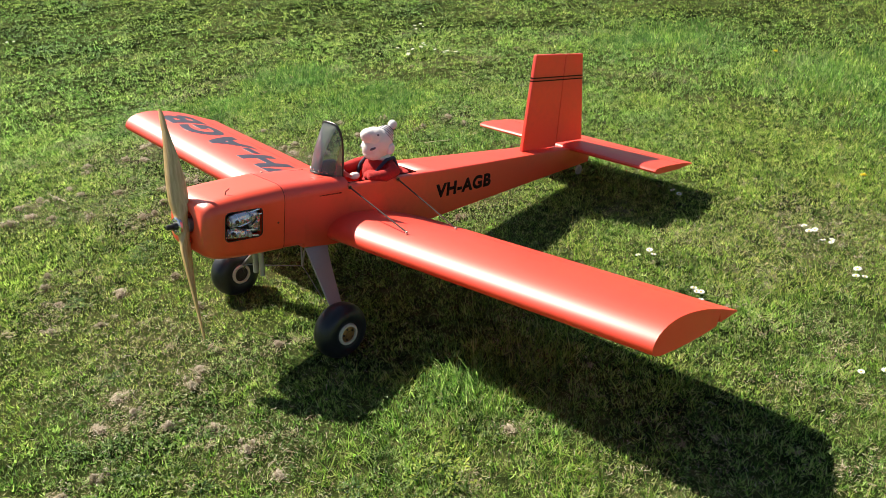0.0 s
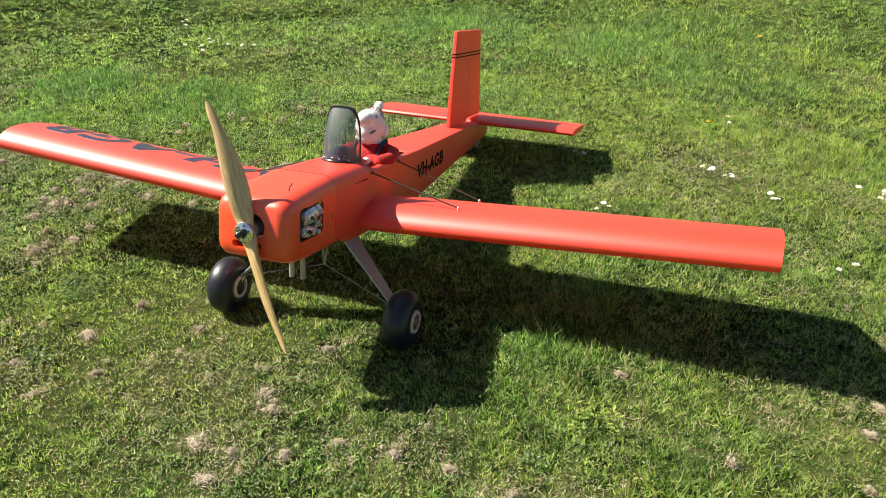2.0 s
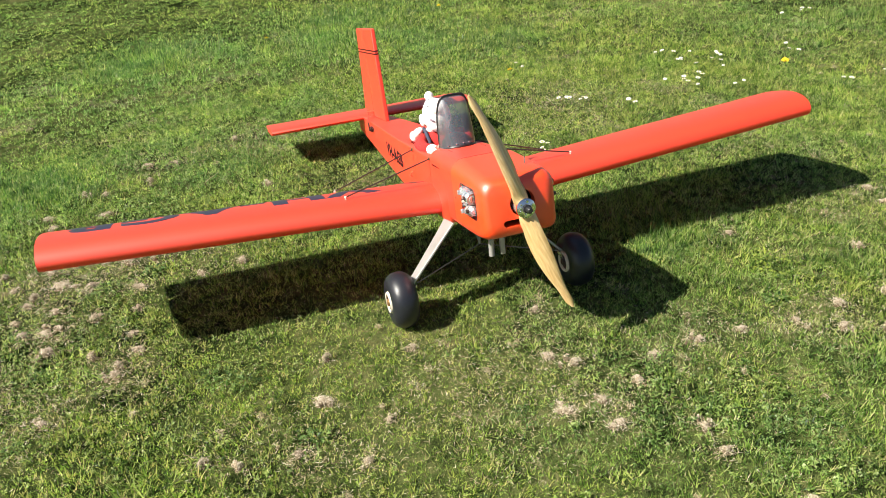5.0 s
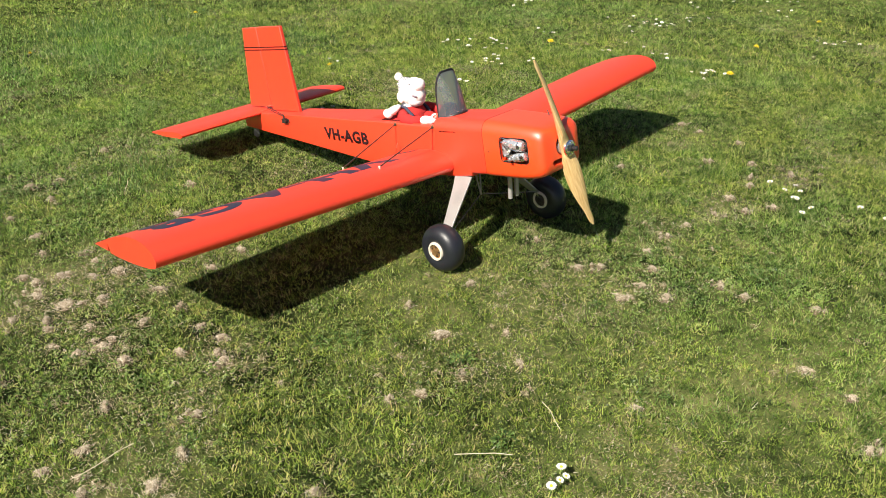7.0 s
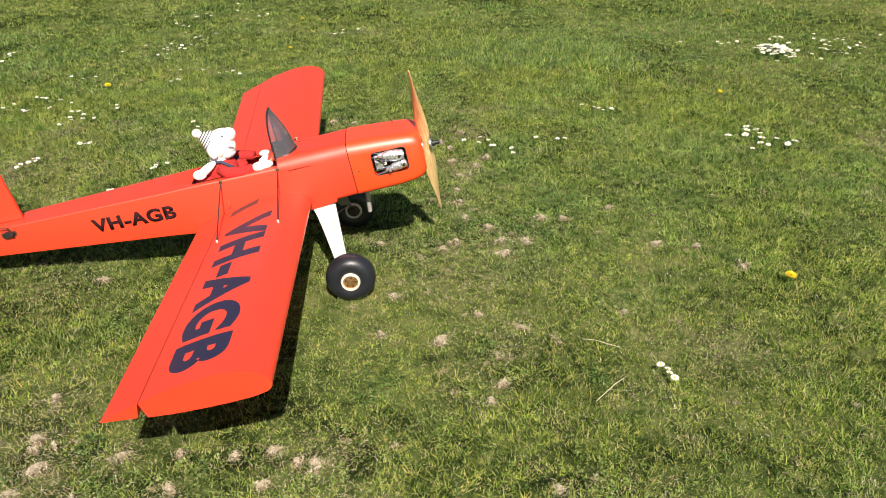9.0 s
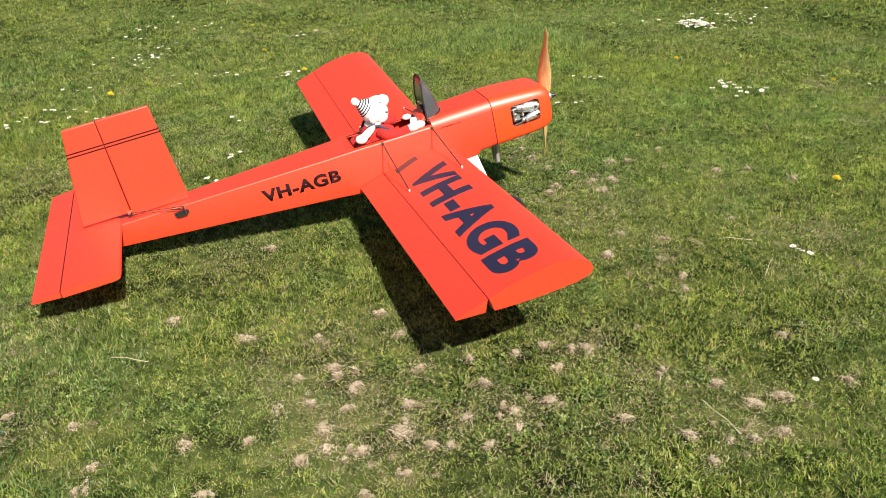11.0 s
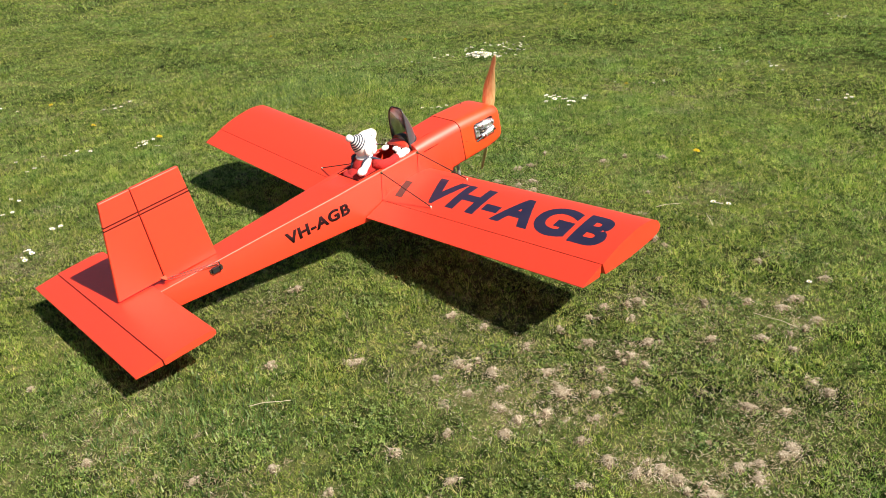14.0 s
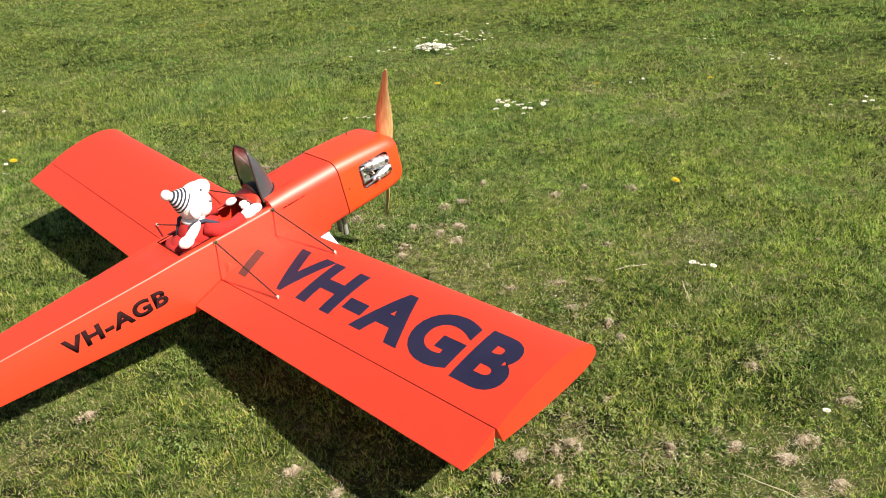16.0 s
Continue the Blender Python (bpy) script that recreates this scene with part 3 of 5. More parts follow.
def build_wing(s):
    bm = bmesh.new()
    rings(bm, [wing_loop(s * y, 0, 0.752, 0, 0.73) for y in (0.094, 0.30, 0.60, 0.90, 1.2, 1.274, 1.2815)])
    wing = part("wing", bm, ORANGE, plane, "orange-red wing panel with dark registration lettering" if s < 0 else "plain orange-red wing panel", 35)
    bm = bmesh.new()
    rings(bm, [wing_loop(s * y, 0.757, 1, 0.79, 1) for y in (0.100, 0.30, 0.60, 0.90, 1.2, 1.278)])
    aileron = part("aileron", bm, ORANGE, wing, "strip aileron along the trailing edge", 35)
    bm = bmesh.new()
    rings(bm, [[(LE - 0.748 * CHORD, s * y, wing_floor(y) + 0.012), (LE - 0.751 * CHORD, s * y, wing_floor(y) + 0.0308), (LE - 0.758 * CHORD, s * y, wing_floor(y) + 0.0300), (LE - 0.762 * CHORD, s * y, wing_floor(y) + 0.012)] for y in (0.1, 0.6, 1.27)])
    part("hinge_line", bm, SEAM, wing)
    bm = bmesh.new()
    y = s * 0.70
    slab(bm, [(-0.430, wing_floor(y)), (-0.445, wing_floor(y)), (-0.437, wing_floor(y) - 0.032), (-0.431, wing_floor(y) - 0.032)], "y", y - 0.0015, y + 0.0015)
    part("control_horn", bm, BLACK, aileron)
    for x, xa in ((-0.163, -0.174), (-0.378, -0.382)):
        zt = wing_top(x, 0.385)
        bm = bmesh.new()
        tube(bm, [(xa, s * 0.098, 0.379), (x, s * 0.385, zt + 0.006)], 0.0023, 8)
        rod = part("bracing_rod", bm, STEEL, wing, "thin dark bracing rod from fuselage to wing")
        bm = bmesh.new()
        tube(bm, [(x, s * 0.385, zt - 0.002), (x, s * 0.385, zt + 0.005)], 0.003, 8)
        ball(bm, (x, s * 0.385, zt + 0.006), 0.0044, seg=10)
        part("ball_end", bm, CREAM, rod)
        bm = bmesh.new()
        ball(bm, (xa, s * 0.0985, 0.379), 0.0054, seg=10)
        part("ball_end", bm, STEEL, rod)
        bm = bmesh.new()
        spun(bm, [(-0.001, 0.0075), (0.0015, 0.0075)], (xa, s * 0.0985, 0.379), 12)
        part("washer", bm, BRASS, rod)
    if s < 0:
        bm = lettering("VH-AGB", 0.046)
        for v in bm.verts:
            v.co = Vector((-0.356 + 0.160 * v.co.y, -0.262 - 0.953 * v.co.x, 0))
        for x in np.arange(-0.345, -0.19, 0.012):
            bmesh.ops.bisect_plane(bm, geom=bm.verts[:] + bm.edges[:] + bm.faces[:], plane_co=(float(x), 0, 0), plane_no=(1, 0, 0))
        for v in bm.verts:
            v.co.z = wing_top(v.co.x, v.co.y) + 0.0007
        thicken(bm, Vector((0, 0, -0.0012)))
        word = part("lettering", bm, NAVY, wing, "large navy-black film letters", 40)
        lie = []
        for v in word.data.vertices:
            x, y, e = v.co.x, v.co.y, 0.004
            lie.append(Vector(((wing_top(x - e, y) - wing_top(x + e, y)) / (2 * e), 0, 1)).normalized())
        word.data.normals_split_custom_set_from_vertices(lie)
        bm = bmesh.new()
        tube(bm, [(-0.375, -0.1085, 0.305), (-0.372, -0.116, 0.302), (-0.376, -0.118, 0.292), (-0.382, -0.110, 0.288)], 0.0016, 6)
        part("wire_loop", bm, HORN, wing)
        bm = bmesh.new()
        bmesh.ops.create_grid(bm, x_segments=8, y_segments=4, size=0.5)
        for v in bm.verts:
            x, y = -0.318 + 0.10 * v.co.x, -0.142 + 0.044 * v.co.y + 0.035 * v.co.x
            v.co = Vector((x, y, wing_top(x, y) + 0.0012))
        thicken(bm, Vector((0, 0, -0.0015)))
        part("film_patch", bm, GREY_PATCH, wing, "dark grey translucent film patch", 0)
    return wing


for side in (1, -1):
    build_wing(side)

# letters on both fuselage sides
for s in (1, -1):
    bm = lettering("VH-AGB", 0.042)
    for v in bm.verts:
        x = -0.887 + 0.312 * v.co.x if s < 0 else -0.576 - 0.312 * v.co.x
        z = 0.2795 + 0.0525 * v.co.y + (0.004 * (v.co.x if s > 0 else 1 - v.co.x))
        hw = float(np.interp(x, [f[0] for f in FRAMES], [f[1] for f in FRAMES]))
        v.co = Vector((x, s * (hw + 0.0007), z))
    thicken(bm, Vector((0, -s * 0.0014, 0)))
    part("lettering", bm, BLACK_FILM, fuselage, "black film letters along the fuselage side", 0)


# tail
def build_tail():
    def plate(outline, half, name, label, edge=0.002):
        bm = bmesh.new()
        slab(bm, outline, "y", -half, half)
        return soften(part(name, bm, ORANGE, plane, label, 30), edge, 3)

    hinge = [(-1.366, 0.374), (-1.358, 0.7595)]
    fin = plate([(-1.147, 0.372), hinge[0], hinge[1], (-1.168, 0.7595)], 0.0085, "fin", "upright orange-red tail fin with thin black lines", 0.0035)
    rudder = plate([(-1.369, 0.387), (-1.552, 0.387), (-1.478, 0.758), (-1.361, 0.7585)], 0.0075, "rudder", "hinged orange-red rudder", 0.0035)
    bm = bmesh.new()
    slab(bm, [(-1.365, 0.374), (-1.371, 0.374), (-1.363, 0.757), (-1.357, 0.757)], "y", -0.004, 0.004)
    part("hinge_line", bm, SEAM, fin)
    for z in (0.6685, 0.6560):
        bm = bmesh.new()
        box(bm, -1.3585, -1.1615, -0.0093, 0.0093, z - 0.0022, z + 0.0022)
        part("black_line", bm, BLACK_FILM, fin)
        bm = bmesh.new()
        box(bm, -1.4965 - (0.668 - z) * 0.2, -1.3635, -0.0083, 0.0083, z - 0.0022, z + 0.0022)
        part("black_line", bm, BLACK_FILM, rudder)
    bm = bmesh.new()
    rings(bm, [[(-1.607, y, 0.3565), (-1.607, y, 0.3785), (-1.50, y, 0.3815), (-1.435, y, 0.3795), (-1.416, y, 0.374), (-1.411 - c, y, 0.367), (-1.416, y, 0.360), (-1.435, y, 0.3545)] for y, c in ((-0.470, 0.004), (-0.463, 0), (-0.2, 0), (0, 0), (0.2, 0), (0.463, 0), (0.470, 0.004))])
    stab = part("tailplane", bm, ORANGE, plane, "flat orange-red tailplane across the tail", 35)
    bm = bmesh.new()
    rings(bm, [[(-1.6115, y, 0.357), (-1.6115, y, 0.378), (-1.705, y, 0.3700), (-1.707, y, 0.3675), (-1.705, y, 0.365)] for y in (-0.466, -0.2, 0.2, 0.466)])
    part("elevator", bm, ORANGE, stab, "hinged orange-red elevator", 35)
    bm = bmesh.new()
    box(bm, -1.6118, -1.6066, -0.465, 0.465, 0.359, 0.3765)
    part("hinge_line", bm, SEAM, stab)
    # servo, arm and pushrod
    bm = bmesh.new()
    slab(bm, rounded(-1.210, -1.172, 0.335, 0.354, 0.002, 2), "y", -0.072, -0.055)
    servo = part("servo", bm, BLACK, plane, "small black rudder servo in the fuselage side")
    bm = bmesh.new()
    box(bm, -1.218, -1.164, -0.064, -0.061, 0.336, 0.353)
    part("mounting_flange", bm, BLACK, servo)
    bm = bmesh.new()
    tube(bm, [(-1.176, -0.078, 0.345), (-1.178, -0.078, 0.377)], 0.003, 8)
    tube(bm, [(-1.176, -0.072, 0.345), (-1.176, -0.080, 0.345)], 0.005, 10)
    part("servo_arm", bm, STEEL, servo)
    for x, z in ((-1.2155, 0.339), (-1.2155, 0.350), (-1.1665, 0.339), (-1.1665, 0.350)):
        bm = bmesh.new()
        spun(bm, [(-0.0665, 0.0020), (-0.0600, 0.0020)], (x, 0, z), 8)
        part("screw", bm, BRASS, servo, "brass screw")
    bm = bmesh.new()
    tube(bm, [(-1.178, -0.080, 0.371), (-1.27, -0.060, 0.378), (-1.366, -0.036, 0.389)], 0.0013, 6)
    part("pushrod", bm, STEEL, servo, "thin steel pushrod")
    bm = bmesh.new()
    tube(bm, [(-1.178, -0.080, 0.377), (-1.366, -0.034, 0.396)], 0.0016, 6)
    part("pushrod", bm, STEEL, servo, "thin steel pushrod")
    bm = bmesh.new()
    slab(bm, [(-1.360, -0.006), (-1.384, -0.006), (-1.376, -0.040), (-1.368, -0.040)], "z", 0.394, 0.3965)
    part("control_horn", bm, HORN, rudder)
    # tail wheel
    bm = bmesh.new()
    tube(bm, [(-1.50, 0, 0.290), (-1.545, 0, 0.276), (-1.562, 0, 0.268), (-1.570, 0.012, 0.262), (-1.572, 0.012, 0.246)], 0.0026, 8)
    leg = part("tail_wheel_strut", bm, ALUMINIUM, plane, "bent wire tail wheel strut")
    bm = bmesh.new()
    spun(bm, [(-0.006, 0.012), (-0.006, 0.018), (-0.003, 0.022), (0.003, 0.022), (0.006, 0.018), (0.006, 0.012)], (-1.572, 0, 0.246), 20)
    part("tail_wheel", bm, ALUMINIUM, leg, "small pale grey tail wheel")


build_tail()


# windscreen: a raked tombstone-shaped arch swept forward to the deck
def build_windscreen():
    def arch(t):
        a = math.pi * t
        x = -0.176 + 0.014 * math.sin(a) ** 2
        y = 0.0565 * math.copysign(abs(math.cos(a)) ** 0.42, math.cos(a))
        z = 0.402 + 0.168 * math.sin(a) ** 0.58
        return Vector((x, y, z))

    def foot(t):
        a = math.pi * t
        y = 0.0595 * math.cos(a)
        x = -0.178 + 0.074 * math.sin(a)
        return Vector((x, y, 0.4130 - 0.004 * abs(math.cos(a)) - 0.012 * abs(math.cos(a)) ** 6))

    n = 28
    bm = bmesh.new()
    rows = [[arch(k / n).lerp(foot(k / n), q / 5) + Vector((0.010 * math.sin(math.pi * q / 5) * math.sin(math.pi * k / n), 0, 0)) for k in range(n + 1)] for q in range(6)]
    rings(bm, rows, close=False, caps=False)
    glass = part("windscreen", bm, GLASS, plane, "curved smoked windscreen with a black edge", 80)
    bm = bmesh.new()
    tube(bm, [arch(k / n) for k in range(n + 1)], 0.0030, 8)
    rings(bm, [[p + Vector((0.0008, 0, 0.0004)) for p in row] for row in ([arch(k / n) for k in range(n + 1)], [arch(k / n).lerp(foot(k / n), 0.05) for k in range(n + 1)])], close=False, caps=False)
    part("frame", bm, BLACK, glass, "black edge moulding")
    bm = bmesh.new()
    tube(bm, [foot(k / n) + Vector((0, 0, 0.001)) for k in range(n + 1)], 0.0042, 8)
    part("base_strip", bm, BLACK, glass)
    bm = bmesh.new()
    loops = []
    for q in range(7):
        t = q / 6
        loops.append([(-0.182 + 0.062 * t, 0.052 * (1 - 0.25 * t * t) * math.cos(a), 0.404 + (0.040 * (1 - t ** 3) + 0.004) * math.sin(a)) for a in (math.pi * k / 16 for k in range(17))])
    rings(bm, loops)
    part("instrument_hood", bm, BLACK, glass, "black instrument hood behind the glass", 60)
    bm = bmesh.new()
    rings(bm, [[(x, w * math.cos(a), 0.402 + h * math.sin(a) ** 0.7) for a in (math.pi * k / 16 for k in range(17))] for x, w, h in ((-0.206, 0.070, 0.010), (-0.199, 0.069, 0.016), (-0.186, 0.064, 0.026), (-0.1815, 0.056, 0.028))])
    part("coaming", bm, ORANGE, glass, "orange-red padded cockpit coaming", 60)
    for k in (3, 7, 11, 14, 17, 21, 25):
        bm = bmesh.new()
        ball(bm, foot(k / n).lerp(arch(k / n), 0.05) + Vector((0.004, 0, 0.003)), 0.0024, seg=8)
        part("screw", bm, CHROME, glass)


build_windscreen()


# undercarriage
def build_gear(s):
    bm = bmesh.new()
    loops = []
    for k in range(9):
        t = k / 8
        y = s * (0.090 + 0.160 * t)
        z = 0.200 - 0.165 * t
        x0, x1 = -0.094 + 0.051 * t ** 0.8, -0.009 + 0.008 * t
        d = Vector((0, 0.006 * s, 0.003))
        p, q = Vector((x0, y, z)), Vector((x1, y, z))
        loops.append([p, q, q + d, p + d])
    rings(bm, loops)
    leg = soften(part("undercarriage_leg", bm, ALUMINIUM, plane, "flat tapered aluminium undercarriage leg", 30), 0.0012)
    bm = bmesh.new()
    tube(bm, [(-0.004, s * 0.24, 0.036), (-0.004, s * 0.262, 0.0), (-0.002, s * 0.335, 0.0)], 0.005, 10)
    part("axle", bm, CHROME, leg)
    c = (0.0, s * 0.293, 0.0)
    R, w = 0.0885, 0.041
    prof = []
    for k in range(25):
        a = radians(-128 + 256 * k / 24)
        prof.append((w * math.copysign(abs(math.sin(a)) ** 0.9, math.sin(a)), 0.052 + (R - 0.052) * math.cos(a)))
    bm = bmesh.new()
    spun(bm, prof, c, 48)
    wheel = part("wheel", bm, RUBBER, leg, "fat smooth black balloon tyre", 60)
    for o in (1, -1):
        bm = bmesh.new()
        spun(bm, [(o * 0.026, 0.034), (o * 0.039, 0.035), (o * 0.0435, 0.0325), (o * 0.0435, 0.0265), (o * 0.036, 0.0258)], c, 32)
        part("rim", bm, CREAM, wheel, "cream rim ring")
        bm = bmesh.new()
        spun(bm, [(o * 0.02, 0.026), (o * 0.037, 0.026), (o * 0.040, 0.012), (o * 0.046, 0.010), (o * 0.046, 0.004)], c, 24)
        part("hub", bm, BRASS if o == s else STEEL, wheel, "brass-coloured wheel hub" if o == s else "dark steel wheel hub")
        for k in range(5):
            a = 2 * math.pi * k / 5
            bm = bmesh.new()
            spun(bm, [(o * 0.037, 0.0030), (o * 0.0425, 0.0030)], (c[0] + 0.0175 * math.cos(a), c[1], c[2] + 0.0175 * math.sin(a)), 6)
            part("bolt", bm, STEEL, wheel)
    bm = bmesh.new()
    tube(bm, [(-0.069, s * 0.004, 0.098), (-0.004, s * 0.238, 0.040)], 0.0014, 6)
    part("bracing_wire", bm, PALE_WIRE, leg)


for side in (1, -1):
    build_gear(side)
bm = bmesh.new()
tube(bm, [(-0.071, 0.012, 0.205), (-0.070, 0.008, 0.15), (-0.069, 0.0, 0.098)], 0.0032, 8)
tube(bm, [(-0.071, -0.012, 0.205), (-0.070, -0.008, 0.15), (-0.069, 0.0, 0.098)], 0.0032, 8)
part("wire_bracket", bm, PALE_WIRE, plane, "pale wire bracket under the belly")


# ---- the soft doll in the cockpit: one plain mesh ----
def build_doll():
    bm = bmesh.new()
    def ell(c, r, st=(1, 1, 1), turn=None, i=0, seg=16):
        ball(bm, c, r, st, turn, seg, i)
    ell((-0.370, 0, 0.483), 0.050, (1.0, 0.98, 1.08), pose(0, 0, 0, 0, 12, 0))
    ell((-0.354, 0, 0.502), 0.040, (1.15, 0.98, 0.95), pose(0, 0, 0, 0, -14, 0))
    ell((-0.334, 0, 0.509), 0.031, (1.25, 0.98, 0.88), pose(0, 0, 0, 0, -20, 0))
    ell((-0.350, 0, 0.474), 0.040, (1.02, 1.0, 1.05))
    ell((-0.350, 0, 0.452), 0.034, (1, 1.1, 0.75))
    for s in (1, -1):
        ell((-0.388, s * 0.047, 0.470), 0.017, (0.85, 0.55, 1.25), pose(0, 0, 0, 0, -20, 0))
    tilt = pose(0, 0, 0, 0, -47, 0)
    for k in range(11):
        p = Vector((-0.370, 0, 0.484)) + tilt @ Vector((0, 0, 0.027 + 0.0043 * k))
        ell(p, 0.0425 - 0.0021 * k - 0.00008 * k * k + (0.0010 if k % 2 else 0), (1, 1, 0.075 if k % 2 else 0.22), tilt, 3 if k % 2 else 4, 20)
    ell(Vector((-0.370, 0, 0.484)) + tilt @ Vector((0, 0, 0.084)), 0.0165, i=1, seg=14)
    ell((-0.385, 0, 0.385), 0.062, (1.0, 1.02, 0.92), i=2)
    ell((-0.385, 0, 0.335), 0.064, (1.2, 1.05, 0.8), i=2)
    ell((-0.432, 0, 0.362), 0.058, (1.0, 1.15, 0.72), i=2)
    ell((-0.452, 0, 0.380), 0.050, (0.78, 1.38, 0.24), i=2)
    ell((-0.350, 0.030, 0.380), 0.045, (1.2, 0.9, 0.5), i=2)
    ell((-0.382, 0, 0.436), 0.033, (1.1, 1.25, 0.45), i=1)
    for s in (1, -1):
        tube_pts = [(-0.380, s * 0.050, 0.410), (-0.350, s * 0.074, 0.396), (-0.300, s * 0.074, 0.388), (-0.262, s * 0.062, 0.392)] if s < 0 else [(-0.385, 0.050, 0.412), (-0.375, 0.082, 0.404), (-0.330, 0.090, 0.395), (-0.275, 0.070, 0.392)]
        before = len(bm.faces)
        tube(bm, tube_pts, 0.02, 12, [0.020, 0.022, 0.020, 0.017])
        for f in bm.faces[before:]:
            f.material_index = 2
    for p, r in (((-0.238, -0.066, 0.394), 0.023), ((-0.214, -0.064, 0.395), 0.021), ((-0.225, -0.030, 0.402), 0.013), ((-0.220, -0.008, 0.402), 0.012), ((-0.232, 0.050, 0.398), 0.016)):
        ell(p, r, (1.25, 0.85, 0.75), i=1)
    ell((-0.428, -0.062, 0.421), 0.028, (1.70, 0.52, 0.56), pose(0, 0, 0, 0, -26, 12), 1)
    ell((-0.452, -0.066, 0.410), 0.021, (1.2, 0.75, 0.9), i=1)
    for s in (1, -1):
        before = len(bm.faces)
        tube(bm, [(-0.440, s * 0.030, 0.395), (-0.410, s * 0.040, 0.438), (-0.370, s * 0.046, 0.434), (-0.335, s * 0.045, 0.405), (-0.325, s * 0.044, 0.37)], 0.0060, 8)
        for f in bm.faces[before:]:
            f.material_index = 3
    for s in (1, -1):
        ell((-0.340, s * 0.0325, 0.520), 0.0036, i=3, seg=8)
        ell((-0.323, s * 0.030, 0.474), 0.010, (1.2, 0.35, 0.40), pose(0, 0, 0, 0, 24, -s * 40), 5, 10)
    doll = part("soft_doll", bm, [FLEECE, WHITE_FLEECE, RED_KNIT, NAVY_KNIT, WHITE_FLEECE, GREY_KNIT], None, "", 180)
    tagged(doll, "plush doll in red jumper and striped hat, seated in cockpit", "doll")
    doll.matrix_basis = plane.matrix_basis.copy()


build_doll()

# ---- the lawn ----
GROUND = -0.027
bm = bmesh.new()
R = [0.0, 1, 2, 3, 4.5, 6.5, 9, 13, 20, 40, 90, 220, 600, 1500]
centre = bm.verts.new((0, 0, GROUND))
rows = [[bm.verts.new((r * math.cos(2 * math.pi * k / 64), r * math.sin(2 * math.pi * k / 64), GROUND + (0.25 * noise.noise((r * math.cos(2 * math.pi * k / 64) * 0.05, r * math.sin(2 * math.pi * k / 64) * 0.05, 0)) if r > 20 else 0))) for k in range(64)] for r in R[1:]]
for k in range(64):
    bm.faces.new((centre, rows[0][k], rows[0][(k + 1) % 64]))
for a, b in zip(rows, rows[1:]):
    for k in range(64):
        bm.faces.new((a[k], b[k], b[(k + 1) % 64], a[(k + 1) % 64]))
ground = tagged(part("ground", bm, TURF, None, "", 60), "mown lawn turf with thatch showing between the blades", "lawn", kind="structure")


def field(x, y, size, seed):
    """A smooth random field from 0 to 1."""
    rng = np.random.default_rng(seed)
    g = rng.random((128, 128))
    u, v = x / size, y / size
    i, j = np.floor(u).astype(int), np.floor(v).astype(int)
    a, b = u - i, v - j
    a, b = a * a * (3 - 2 * a), b * b * (3 - 2 * b)
    at = lambda p, q: g[p % 128, q % 128]
    return (at(i, j) * (1 - a) + at(i + 1, j) * a) * (1 - b) + (at(i, j + 1) * (1 - a) + at(i + 1, j + 1) * a) * b


def triangles(name, verts, mat, label, category):
    """One mesh of loose triangles from an array of corners."""
    n = len(verts) // 3
    me = bpy.data.meshes.new(name)
    me.vertices.add(3 * n)
    me.vertices.foreach_set("co", verts.astype(np.float32).ravel())
    me.loops.add(3 * n)
    me.loops.foreach_set("vertex_index", np.arange(3 * n, dtype=np.int32))
    me.polygons.add(n)
    me.polygons.foreach_set("loop_start", np.arange(0, 3 * n, 3, dtype=np.int32))
    me.update(calc_edges=True)
    me.materials.append(mat)
    return tagged(new(name, me), label, category, kind="stuff")


def sow(seed, r0, r1, count):
    rng = np.random.default_rng(seed)
    r = np.sqrt(rng.uniform(r0 ** 2, r1 ** 2, count))
    a = rng.uniform(0, 2 * np.pi, count)
    return rng, r * np.cos(a), r * np.sin(a)


def walked(x, y):
    """The stretch of lawn that the walk looks over; it is sown more thinly beyond."""
    r2 = x * x + y * y
    far = r2 > 64
    return np.where(far, (y > 0.3) & (x > -2.5) | (r2 < 81) & (x < 0.5), ((y > -2.6) | (x < 0.4)) & ((x > -7) & (y > -7.5)) & ((y > -1.4) | (x < 2.9)))


